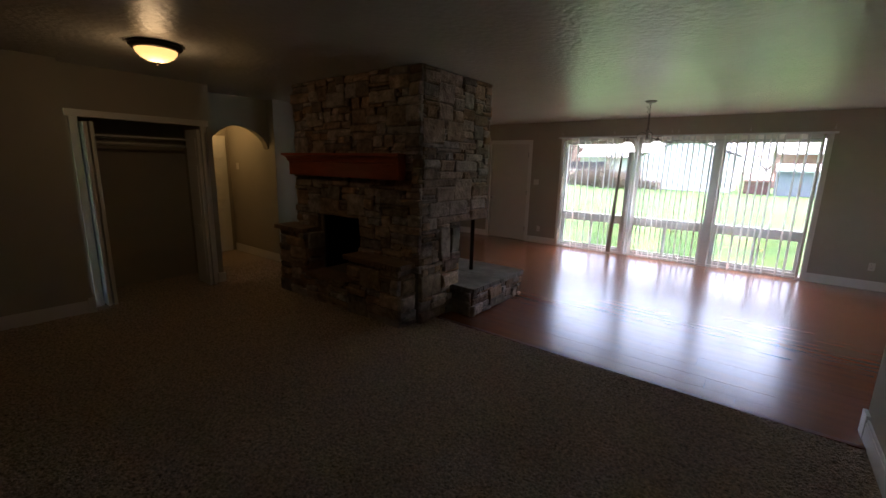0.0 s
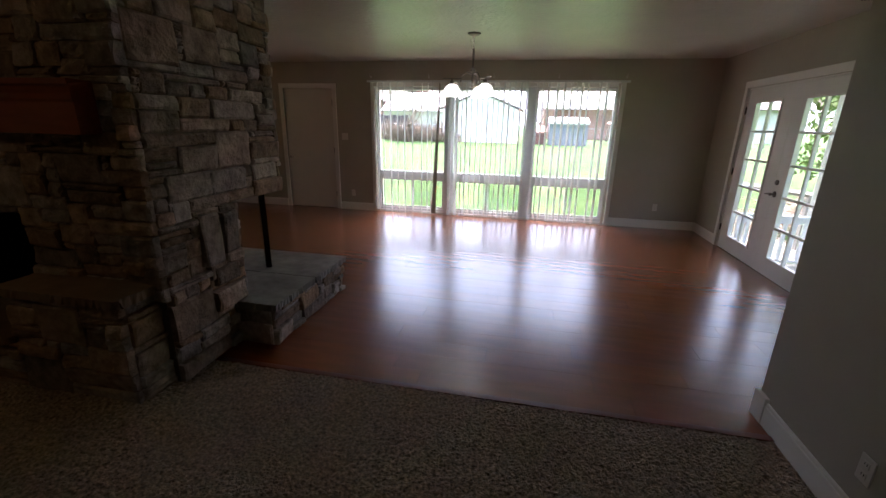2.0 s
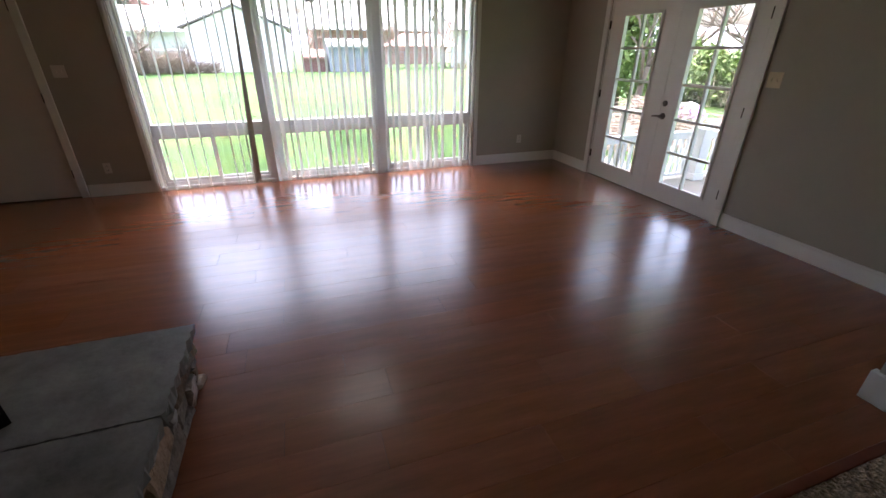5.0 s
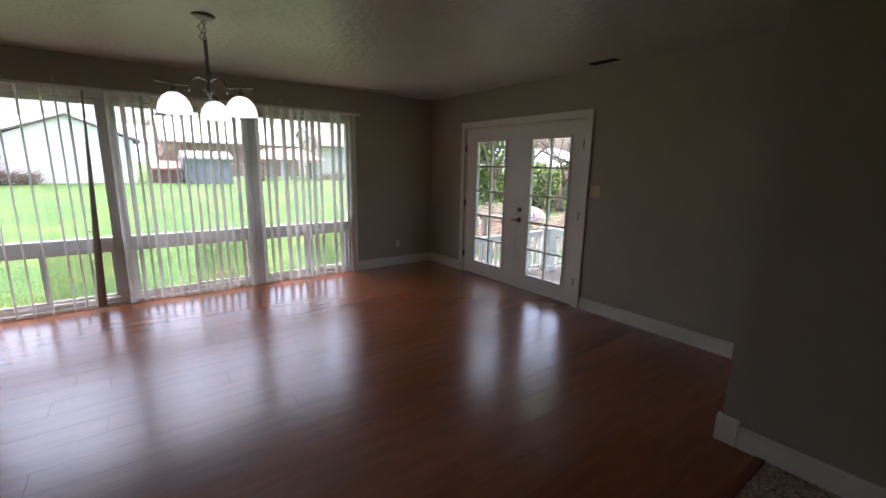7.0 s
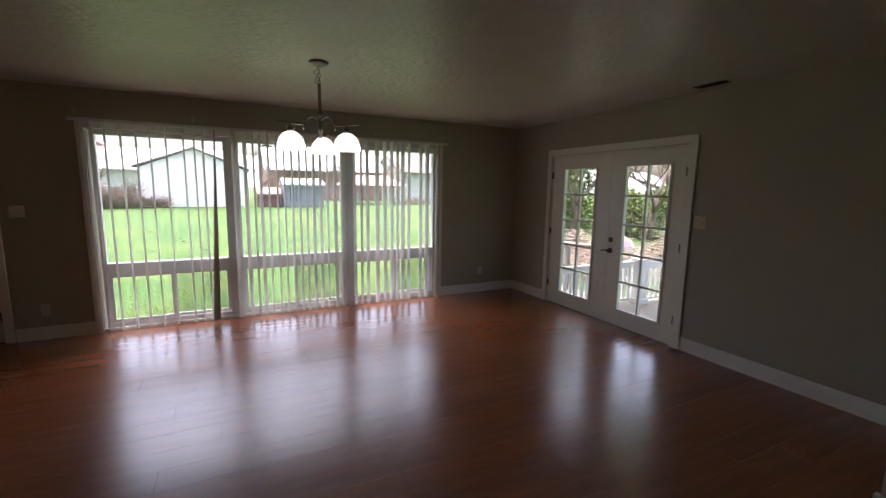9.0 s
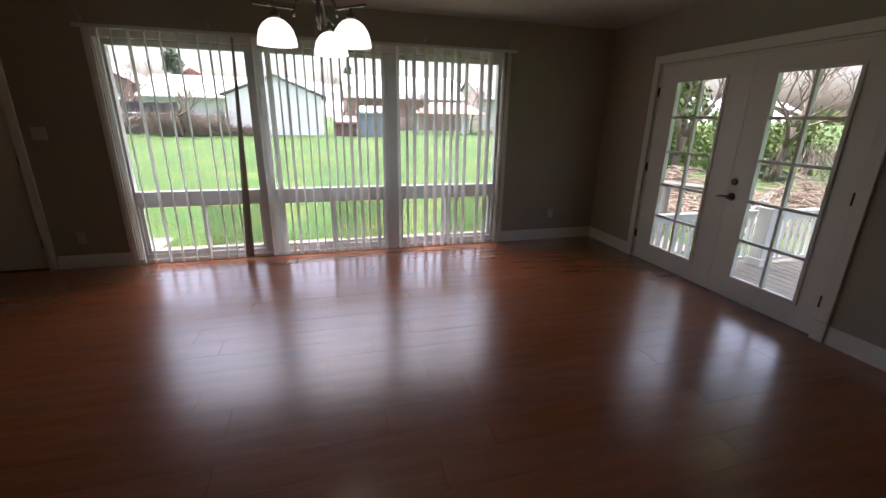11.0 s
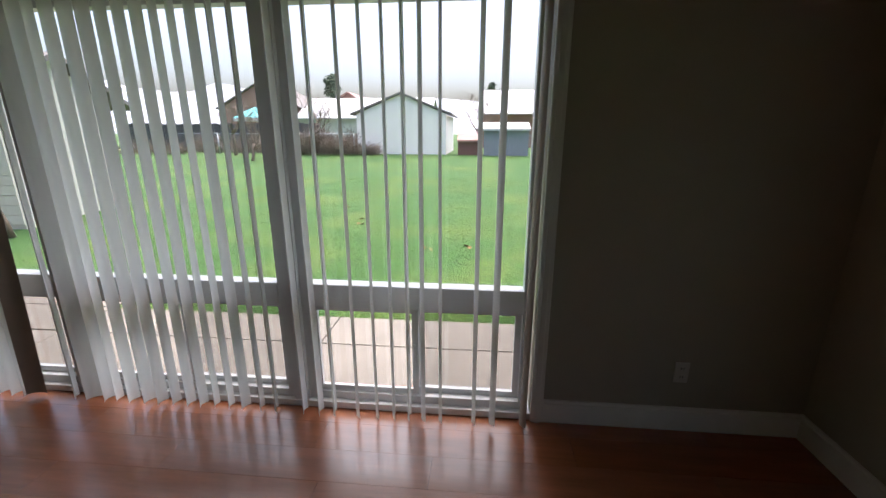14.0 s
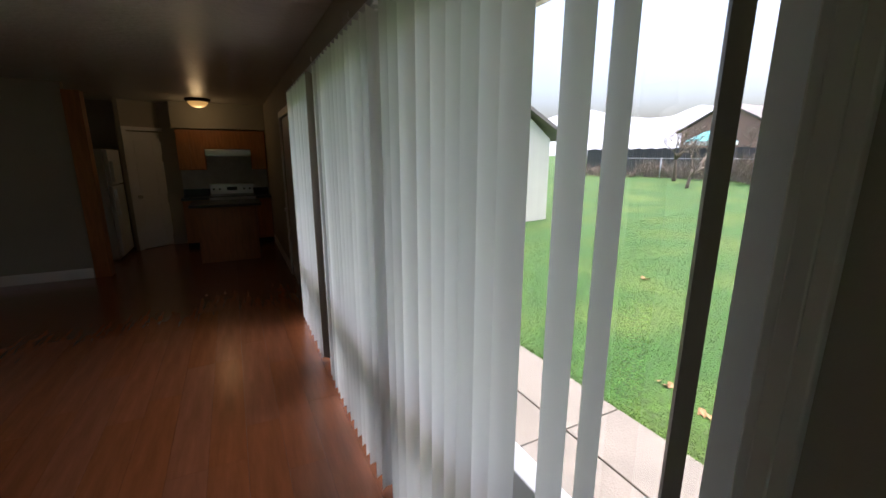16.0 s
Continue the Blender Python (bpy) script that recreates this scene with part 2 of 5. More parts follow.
def tube(bm, pts, r, seg=8, r_end=None):
    pts = [Vector(p) for p in pts]
    n = len(pts)
    rings = []
    for i, p in enumerate(pts):
        d = (pts[min(i + 1, n - 1)] - pts[max(i - 1, 0)]).normalized()
        u = d.cross(Vector((0, 0, 1)) if abs(d.z) < 0.9 else Vector((1, 0, 0))).normalized()
        w = d.cross(u)
        rr = r if r_end is None else r + (r_end - r) * i / (n - 1)
        rings.append([bm.verts.new(p + rr * (math.cos(2 * math.pi * k / seg) * u + math.sin(2 * math.pi * k / seg) * w)) for k in range(seg)])
    for a, b in zip(rings, rings[1:]):
        for k in range(seg):
            f = bm.faces.new((a[k], a[(k + 1) % seg], b[(k + 1) % seg], b[k]))
            f.smooth = seg > 5
    bm.faces.new(rings[0][::-1])
    bm.faces.new(rings[-1])
    return bm


def part(name, bm, mat, parent=None, label="", kind="", category="", group=""):
    bmesh.ops.recalc_face_normals(bm, faces=bm.faces)
    me = bpy.data.meshes.new(name)
    bm.to_mesh(me)
    bm.free()
    me.materials.append(mat)
    ob = new(name, me)
    if parent is not None:
        ob.parent = parent
    return tagged(ob, label, category, group, kind)


def bpart(name, dims, mat, parent=None, label="", bevel=0.0, kind="", category="", group=""):
    return part(name, box(bmesh.new(), *dims, bevel=bevel), mat, parent, label, kind, category, group)


def thing(name, label, category, place=(0, 0, 0), group=""):
    ob = new(name)
    ob.location = place
    ob.empty_display_size = 0.1
    return tagged(ob, label, category, group)


def shell(name, boxes, mat, label="", bevel=0.0):
    """A piece of the setting from one or more boxes."""
    bm = bmesh.new()
    for b in boxes:
        box(bm, *b, bevel=bevel)
    return part(name, bm, mat, None, label, "structure")


H = 2.54
NY = 7.70       # inner face of the window wall
EX = 2.20       # inner face of the french door wall
FLOOR_EDGE = 2.70

# ---- large structure ----
shell("floor_carpet", [(-9.4, 3.2, -4.2, FLOOR_EDGE - 0.014, -0.1, -0.003), (-9.4, -4.62, FLOOR_EDGE - 0.014, 4.1, -0.1, -0.003)], CARPET)
shell("subfloor", [(-4.62, EX + 0.1, FLOOR_EDGE, NY + 0.1, -0.14, -0.012), (-9.4, -4.62, 4.1, NY + 0.1, -0.14, -0.012)], MORTAR)
shell("threshold_strip", [(-2.40, 0.92, FLOOR_EDGE - 0.014, FLOOR_EDGE + 0.03, -0.01, 0.008)], THRESHOLD, "reddish wood threshold strip", bevel=0.003)
shell("ceiling", [(-9.4, 3.2, -4.2, NY + 0.14, H, H + 0.12)], CEIL)

W0, W1 = -3.14, 0.82  # window opening
shell("wall_north", [(-9.4, -4.87, NY, NY + 0.14, -0.05, H), (-4.87, -3.92, NY, NY + 0.14, 2.115, H), (-3.92, W0, NY, NY + 0.14, -0.05, H),
                     (W0, W1, NY, NY + 0.14, 2.145, H), (W1, EX + 0.14, NY, NY + 0.14, -0.05, H)], WALL)
D0, D1 = 4.88, 6.84
shell("wall_east", [(EX, EX + 0.14, 2.78, D0, -0.05, H), (EX, EX + 0.14, D0, D1, 2.065, H), (EX, EX + 0.14, D1, NY, -0.05, H)], WALL)
shell("wall_stub", [(0.92, 1.06, -4.2, 2.92, -0.05, H), (1.06, EX, 2.78, 2.92, -0.05, H)], WALL)
shell("wall_south", [(-5.3, 0.91, -4.2, -4.06, -0.05, H)], WALL)
shell("wall_west", [(-5.44, -5.3, -4.06, 0.40, -0.05, H)], WALL)
CX = -5.47
shell("wall_closet_front", [(CX - 0.1, CX, 0.40, 0.53, 0, H), (CX - 0.1, CX, 1.70, 1.84, 0, H), (CX - 0.1, CX, 0.53, 1.70, 2.03, H)], WALL)
shell("wall_closet_inside", [(-6.15, CX - 0.1, 0.36, 0.47, 0, H), (-6.15, CX - 0.1, 1.76, 1.84, 0, H), (-6.25, -6.15, 0.36, 1.84, 0, H)], WALL)


def arch_wall():
    bm = bmesh.new()
    y0, y1, z0, rise = 2.04, 2.95, 1.80, 0.33
    pts = [(y0, 0.0), (1.84, 0.0), (1.84, H), (y1, H)]
    n = 20
    prof = [(y1 + (y0 - y1) * k / n, z0 + rise * math.sin(math.pi * k / n) ** 0.6) for k in range(n + 1)]
    for x in (-6.2, -6.08):
        for k in range(n):
            a, b = prof[k], prof[k + 1]
            v = [bm.verts.new((x, *q)) for q in (a, b, (b[0], H), (a[0], H))]
            bm.faces.new(v)
        v = [bm.verts.new((x, *q)) for q in ((y0, 0), (1.84, 0), (1.84, H), (y0, H))]
        bm.faces.new(v)
    for k in range(n):
        a, b = prof[k], prof[k + 1]
        bm.faces.new([bm.verts.new(q) for q in ((-6.2, *a), (-6.2, *b), (-6.08, *b), (-6.08, *a))])
    bm.faces.new([bm.verts.new(q) for q in ((-6.2, y0, 0), (-6.2, y0, z0), (-6.08, y0, z0), (-6.08, y0, 0))])
    bm.faces.new([bm.verts.new(q) for q in ((-6.2, 1.84, 0), (-6.2, 1.84, H), (-6.08, 1.84, H), (-6.08, 1.84, 0))])
    bmesh.ops.remove_doubles(bm, verts=bm.verts, dist=1e-5)
    return part("wall_arch", bm, WALL, None, "", "structure")


arch_wall()
shell("wall_hall_divider", [(-9.4, -5.90, 2.95, 3.08, 0, H), (-6.04, -5.92, 3.08, 5.26, 0, H)], WALL)
shell("wall_hall_south", [(-9.4, -6.2, 1.84, 1.96, 0, H)], WALL)
shell("wall_far_west", [(-9.5, -9.4, 1.78, NY, 0, H)], WALL)
shell("wall_kitchen_south", [(-9.4, -6.04, 4.45, 4.57, 0, H)], WALL)
shell("wall_kitchen_back", [(-8.12, -8.0, 4.57, NY, 0, H)], WALL)
# the corner pantry stands on the skew between the refrigerator and the back wall
pantry_skew = pose(-7.62, 5.50, 0, rz=127.5)


def pantry_wall():
    bm = bmesh.new()
    for x0, x1, z0, z1 in ((0.0, 0.05, 0, H), (0.79, 0.86, 0, H), (0.05, 0.79, 2.05, H)):
        box(bm, x0, x1, 0.0, 0.1, z0, z1, m=pantry_skew)
    return part("wall_pantry", bm, WALL, None, "", "structure")


pantry_wall()
shell("wall_pantry_side", [(-8.0, -7.62, 5.44, 5.50, 0, H)], WALL)
shell("soffit_kitchen", [(-8.0, -7.62, 6.20, NY, 2.10, H)], WALL)
# wall end at the kitchen; oak colour stands in for warm lamp light
shell("warm_lit_wall_end", [(-6.07, -5.89, 5.26, 5.44, 0, 2.44)], OAK)

# baseboards


def baseboard(dims):
    x0, x1, y0, y1 = dims
    bm = bmesh.new()
    box(bm, x0, x1, y0, y1, 0, 0.115)
    e = 0.005
    if x1 - x0 > y1 - y0:
        box(bm, x0, x1, y0 + (e if y1 > NY - 0.05 else 0), y1 - (0 if y1 > NY - 0.05 else e), 0.115, 0.135)
    else:
        box(bm, x0 + (e if x0 > 0 else 0), x1 - (0 if x0 > 0 else e), y0, y1, 0.115, 0.135)
    return part("baseboard", bm, TRIM, None, "white painted baseboard with stepped top", "structure")


BT = 0.016
for d in ((-9.3, -4.95, NY - BT, NY), (-3.84, -3.21, NY - BT, NY), (0.885, EX - BT, NY - BT, NY),
          (EX - BT, EX, 6.93, NY), (EX - BT, EX, 2.94, 4.79), (0.92 - BT, 0.92, -4.0, 2.83), (0.96, EX - BT, 2.92, 2.92 + BT),
          (-5.3, -5.3 + BT, -4.0, 0.385), (-5.92, -5.92 + BT, 3.10, 5.24), (-7.36, -5.92, 2.95 - BT, 2.95)):
    baseboard(d)
shell("plinth_block", [(0.898, 0.942, 2.83, 2.942, 0, 0.16)], TRIM, bevel=0.004)
shell("plinth_block", [(-5.3, -5.26, 0.365, 0.42, 0, 0.16)], TRIM, bevel=0.004)
shell("plinth_block", [(CX, CX + 0.03, 1.76, 1.86, 0, 0.13)], TRIM, bevel=0.004)

# ---- windows ----


def window_unit(name, x0, x1):
    ob = thing(name, "white vinyl window unit with a large fixed pane over a low sliding pair", "window")
    tagged(ob, kind="structure")
    yo, yi = NY + 0.10, NY + 0.03
    f = 0.045
    bm = bmesh.new()
    box(bm, x0, x0 + f, yi, yo, 0.04, 2.14)
    box(bm, x1 - f, x1, yi, yo, 0.04, 2.14)
    box(bm, x0 + f, x1 - f, yi, yo, 2.092, 2.14)
    box(bm, x0 + f, x1 - f, yi, yo, 0.04, 0.085)
    part("window_frame", bm, VINYL, ob)
    bpart("transom", (x0 + f, x1 - f, yi - 0.012, yo, 0.615, 0.745), VINYL, ob, bevel=0.004)
    mid = (x0 + x1) / 2
    bm = bmesh.new()
    for a, b, yy in ((x0 + f, mid + 0.02, NY + 0.05), (mid - 0.02, x1 - f, NY + 0.072)):
        s = 0.032
        box(bm, a, a + s, yy, yy + 0.02, 0.085, 0.615)
        box(bm, b - s, b, yy, yy + 0.02, 0.085, 0.615)
        box(bm, a + s, b - s, yy, yy + 0.02, 0.085, 0.085 + s)
        box(bm, a + s, b - s, yy, yy + 0.02, 0.615 - s, 0.615)
    part("sash", bm, VINYL, ob)
    for a, b, z0, z1, yy in ((x0 + f, x1 - f, 0.74, 2.095, NY + 0.08), (x0 + f, mid, 0.09, 0.612, NY + 0.06), (mid, x1 - f, 0.09, 0.612, NY + 0.082)):
        bm = bmesh.new()
        bm.faces.new([bm.verts.new(q) for q in ((a, yy, z0), (b, yy, z0), (b, yy, z1), (a, yy, z1))])
        p = part("pane", bm, GLASS, ob, "clear glass pane")
        p.visible_shadow = False
    bm = bmesh.new()
    sx0, sx1, sz0, sz1, sy = mid + 0.012, x1 - f - 0.02, 0.105, 0.60, NY + 0.094
    for a, b, c, d in ((sx0, sx0 + 0.012, sz0, sz1), (sx1 - 0.012, sx1, sz0, sz1), (sx0, sx1, sz0, sz0 + 0.012), (sx0, sx1, sz1 - 0.012, sz1)):
        box(bm, a, b, sy, sy + 0.006, c, d)
    screen = part("screen_frame", bm, VINYL, ob, "slim insect screen frame")
    bm = bmesh.new()
    bm.faces.new([bm.verts.new(q) for q in ((sx0, sy + 0.003, sz0), (sx1, sy + 0.003, sz0), (sx1, sy + 0.003, sz1), (sx0, sy + 0.003, sz1))])
    part("screen", bm, SCREEN, screen, "fine grey insect screen").visible_shadow = False
    bpart("latch", (mid - 0.012, mid + 0.004, NY + 0.044, NY + 0.05, 0.28, 0.40), VINYL, ob, "sash latch", bevel=0.002)
    return ob


UNITS = ((-3.12, -1.87), (-1.80, -0.52), (-0.44, 0.80))
for i, (a, b) in enumerate(UNITS):
    window_unit("window_%d" % (i + 1), a, b)
shell("window_mullion", [(-1.87, -1.80, NY + 0.0, NY + 0.12, 0.04, 2.14), (-0.52, -0.44, NY + 0.0, NY + 0.12, 0.04, 2.14)], VINYL, "white mullion posts between window units")
shell("window_sill", [(W0, W1, NY - 0.005, NY + 0.14, 0.0, 0.04)], VINYL, bevel=0.003)
bm = bmesh.new()
for a in (-3.21, 0.82):
    box(bm, a, a + 0.065, NY - 0.02, NY, 0, 2.215, bevel=0.004)
    box(bm, a + 0.018, a + 0.045, NY - 0.027, NY - 0.02, 0, 2.215, bevel=0.003)
box(bm, -3.145, 0.82, NY - 0.02, NY, 2.145, 2.215, bevel=0.004)
part("window_casing", bm, TRIM, None, "white moulded window casing", "structure")

# ---- french doors ----


def french_leaf(y0, y1, glass):
    ob = thing("french_door", "white french door leaf with ten glass panes, closed", "door", group="french doors in the dining wall")
    x0, x1 = EX + 0.01, EX + 0.055
    g0, g1 = glass
    z0, z1 = 0.20, 1.885
    bm = bmesh.new()
    box(bm, x0, x1, y0, g0, 0.004, 2.045)
    box(bm, x0, x1, g1, y1, 0.004, 2.045)
    box(bm, x0, x1, g0, g1, 0.004, z0)
    box(bm, x0, x1, g0, g1, z1, 2.045)
    part("leaf", bm, TRIM, ob)
    bm = bmesh.new()
    e = 0.022
    box(bm, x0 - 0.012, x0, g0 - e, g0 + 0.008, z0 - e, z1 + e, bevel=0.004)
    box(bm, x0 - 0.012, x0, g1 - 0.008, g1 + e, z0 - e, z1 + e, bevel=0.004)
    box(bm, x0 - 0.012, x0, g0, g1, z0 - e, z0 + 0.008, bevel=0.004)
    box(bm, x0 - 0.012, x0, g0, g1, z1 - 0.008, z1 + e, bevel=0.004)
    part("glazing_bead", bm, TRIM, ob)
    gm = (g0 + g1) / 2
    bm = bmesh.new()
    box(bm, x0 + 0.003, x0 + 0.036, gm - 0.012, gm + 0.012, z0, z1)
    for k in range(1, 5):
        z = z0 + (z1 - z0) * k / 5
        box(bm, x0 + 0.001, x0 + 0.038, g0, g1, z - 0.012, z + 0.012)
    part("muntin", bm, TRIM, ob)
    for k in range(5):
        for a, b in ((g0, gm - 0.009), (gm + 0.009, g1)):
            bm = bmesh.new()
            c, d = z0 + (z1 - z0) * k / 5 + 0.009, z0 + (z1 - z0) * (k + 1) / 5 - 0.009
            bm.faces.new([bm.verts.new(q) for q in ((x0 + 0.02, a, c), (x0 + 0.02, b, c), (x0 + 0.02, b, d), (x0 + 0.02, a, d))])
            p = part("pane", bm, GLASS, ob)
            p.visible_shadow = False
    return ob


def hinge(parent, x0, x1, y0, y1, z):
    bpart("hinge", (x0, x1, y0, y1, z - 0.045, z + 0.045), BRONZE, parent, "dark bronze hinge", bevel=0.003)


left_leaf = french_leaf(5.815, 6.825, (6.05, 6.60))
right_leaf = french_leaf(4.895, 5.812, (5.06, 5.61))
for z in (0.28, 1.03, 1.80):
    hinge(left_leaf, EX - 0.006, EX + 0.008, 6.822, 6.842, z)
    hinge(right_leaf, EX - 0.006, EX + 0.008, 4.878, 4.898, z)


def round_x(bm, place, prof, seg=20):
    """A body turned about the x axis."""
    b2 = bmesh.new()
    lathe(b2, prof, seg)
    m = Matrix.Translation(place) @ Matrix.Rotation(radians(-90), 4, "Y")
    vs = {}
    for v in b2.verts:
        vs[v] = bm.verts.new(m @ v.co)
    for f in b2.faces:
        g = bm.faces.new([vs[v] for v in f.verts])
        g.smooth = True
    b2.free()
    return bm


bm = round_x(bmesh.new(), (EX + 0.01, 5.765, 0.89), [(0, 0.0), (0.034, 0.0), (0.034, 0.008), (0.013, 0.014), (0.013, 0.034), (0.017, 0.042), (0.018, 0.050), (0.012, 0.056), (0.0, 0.058)])
tube(bm, [(EX - 0.035, 5.765, 0.89), (EX - 0.04, 5.80, 0.892), (EX - 0.038, 5.845, 0.885), (EX - 0.034, 5.872, 0.88)], 0.010, 8, 0.007)
part("door_handle", bm, AGED, right_leaf, "aged nickel lever handle on a round rose")
bm = round_x(bmesh.new(), (EX + 0.01, 5.765, 1.02), [(0, 0.0), (0.03, 0.0), (0.03, 0.01), (0.02, 0.018), (0.0, 0.02)])
part("deadbolt", bm, AGED, right_leaf, "brushed nickel deadbolt")

bm = bmesh.new()
box(bm, EX - 0.022, EX, 4.795, 4.875, 0.15, 2.07, bevel=0.004)
box(bm, EX - 0.022, EX, 6.85, 6.925, 0.0, 2.07, bevel=0.004)
box(bm, EX - 0.022, EX, 4.795, 6.925, 2.07, 2.15, bevel=0.004)
box(bm, EX - 0.03, EX, 4.79, 4.88, 0.0, 0.15, bevel=0.004)
part("door_casing", bm, TRIM, None, "white moulded casing round the french doors", "structure")
shell("door_frame", [(EX, EX + 0.14, 4.875, 4.893, 0, 2.065), (EX, EX + 0.14, 6.828, 6.846, 0, 2.065), (EX, EX + 0.14, 4.893, 6.828, 2.049, 2.065)], TRIM)
shell("door_threshold", [(EX + 0.06, EX + 0.14, 4.893, 6.828, -0.02, 0.013)], BRONZE)

# ---- entry door ----
door1 = thing("door_1", "plain pale painted slab door, closed", "door", (0, 0, 0))
bpart("slab", (-4.855, -3.935, NY + 0.012, NY + 0.05, 0.012, 2.10), DOOR, door1, bevel=0.003)
bm = bmesh.new()
lathe(bm, [(0, 0), (0.03, 0), (0.03, 0.008), (0.012, 0.014), (0.012, 0.035), (0.028, 0.045), (0.03, 0.06), (0.018, 0.07), (0, 0.072)], 18)
bmesh.ops.transform(bm, matrix=Matrix.Translation((-4.79, NY + 0.012, 0.93)) @ Matrix.Rotation(radians(90), 4, "X"), verts=bm.verts)
part("door_knob", bm, NICKEL, door1, "nickel door knob")
for z in (0.27, 1.06, 1.88):
    bpart("hinge", (-3.94, -3.922, NY - 0.004, NY + 0.012, z - 0.045, z + 0.045), BRONZE, door1, "dark bronze hinge")
bm = bmesh.new()
box(bm, -4.94, -4.865, NY - 0.02, NY, 0, 2.11, bevel=0.004)
box(bm, -3.925, -3.85, NY - 0.02, NY, 0, 2.11, bevel=0.004)
box(bm, -4.94, -3.85, NY - 0.02, NY, 2.11, 2.19, bevel=0.004)
part("door_casing", bm, TRIM, None, "white painted casing round the entry door", "structure")
shell("door_backing", [(-4.87, -3.92, NY + 0.052, NY + 0.14, 0, 2.115)], DOOR)


# ---- vertical blind ----
def blind():
    ob = thing("vertical_blind", "white vinyl vertical blind, slats turned open, hanging to the floor", "vertical blind")
    bpart("headrail", (-3.24, 0.92, NY - 0.10, NY - 0.065, 2.205, 2.235), VINYL, ob, "slim white headrail", bevel=0.003)
    rnd = random.Random(5)
    xs = [-3.06, -2.96, -2.83, -2.70, -2.58, -2.44, -2.28, -2.18, -2.10, -1.98, -1.80, -1.69, -1.60, -1.53, -1.44, -1.35, -1.265, -1.18, -1.095,
          -1.01, -0.93, -0.85, -0.76, -0.67, -0.58, -0.42, -0.33, -0.25, -0.115, -0.01, 0.09, 0.175, 0.25, 0.34, 0.515, 0.612, 0.778]
    for i, x in enumerate(xs):
        turn = 101 + rnd.uniform(-8, 8)
        twist = rnd.uniform(-4, 4)
        sway = rnd.uniform(-0.006, 0.006)
        if x == -1.98:
            turn, twist, sway = 92, -58, -0.09
        if x in (-1.80, -1.69):
            turn = 125 if x == -1.80 else 60
        if x == -0.115:
            turn = 112
        if x == 0.778:
            turn, twist = 104, 0
        bm = bmesh.new()
        rows, cols, wdt = 8, 6, 0.089
        grid = []
        for r in range(rows + 1):
            f = r / rows
            z = 2.20 - f * (2.20 - 0.03)
            a = radians(turn + twist * f)
            line = []
            for c in range(cols + 1):
                u = (c / cols - 0.5) * wdt
                bow = 0.015 * (1 - (2 * c / cols - 1) ** 2)
                zz = z + (0.018 * (0.5 - c / cols) if r == rows else 0)
                line.append(bm.verts.new((x + sway * f + u * math.cos(a) - bow * math.sin(a), NY - 0.085 + u * math.sin(a) + bow * math.cos(a), zz)))
            grid.append(line)
        for r in range(rows):
            for c in range(cols):
                fc = bm.faces.new((grid[r][c], grid[r][c + 1], grid[r + 1][c + 1], grid[r + 1][c]))
                fc.smooth = True
        # two slats get the darker copy in place of real shade
        s = part("slat", bm, SLAT_SHADED if x in (-1.98, 0.778) else SLAT, ob, "slat toned brown-grey for its shaded side" if x in (-1.98, 0.778) else "")
        bmc = bmesh.new()
        box(bmc, x - 0.008, x + 0.008, NY - 0.09, NY - 0.075, 2.19, 2.208)
        part("clip", bmc, VINYL, s)
    bm = bmesh.new()
    tube(bm, [(-1.195, NY - 0.04, 2.15), (-1.205, NY - 0.04, 1.41)], 0.004, 6)
    part("wand", bm, BLACK, ob, "thin dark control wand")
    bm = bmesh.new()
    tube(bm, [(-1.135, NY - 0.04, 2.15), (-1.135, NY - 0.04, 1.41)], 0.002, 5)
    part("cord", bm, BLACK, ob, "dark pull cord")
    return ob


blind()
for x in (-3.20, -2.19, -1.22, -1.12, -0.11, 0.88):
    br = thing("curtain_hook", "small metal curtain rod bracket screwed above the window", "bracket", (x, NY, 2.292), group="hooks over the window")
    bm = bmesh.new()
    tube(bm, [(0, 0, 0), (0, -0.03, 0.0), (0, -0.05, 0.02), (0, -0.045, 0.045)], 0.004, 6)
    part("hook", bm, NICKEL, br)
    bpart("plate", (-0.012, 0.012, -0.004, 0.0, -0.02, 0.02), NICKEL, br)

# ---- stone fireplace ----
fp = thing("fireplace", "massive ledge-stone fireplace with mantel, raised hearths and open corner", "fireplace", (-3.4, 2.9, 0))
FO = Vector((-3.4, 2.9, 0))


def fdims(x0, x1, y0, y1, z0, z1):
    return (x0 - FO.x, x1 - FO.x, y0 - FO.y, y1 - FO.y, z0, z1)


FX0, FX1, FY0, FY1 = -4.48, -2.47, 2.43, 3.61
for dims, nm in (((FX0, FX1, FY0, FY1, 1.015, H), "upper_core"), ((FX0, -4.02, FY0, FY1, 0, 1.015), "jamb_core"), ((-3.28, -3.1, FY0, FY1, 0, 1.015), "jamb_core"),
                 ((-3.1, FX1, FY0, 3.08, 0, 1.015), "jamb_core"), ((-4.02, -3.28, FY0, FY1, 0, 0.34), "hearth_core"), ((-4.02, -3.28, 3.1, FY1, 0.34, 1.015), "back_core"),
                 ((-3.27, -2.55, 2.22, FY0, 0, 0.61), "block_core"), ((-4.58, -4.07, 2.22, FY0, 0, 0.80), "block_core"), ((-4.07, -3.27, 2.22, FY0, 0, 0.29), "hearth_core"),
                 ((-3.2, -2.20, 3.08, 4.04, 0, 0.28), "hearth_core")):
    bpart(nm, fdims(*dims), MORTAR, fp, "dark mortar core")
bpart("firebox_back", fdims(-4.015, -3.285, 2.98, 3.09, 0.342, 0.99), SOOT, fp, "blackened firebox lining")
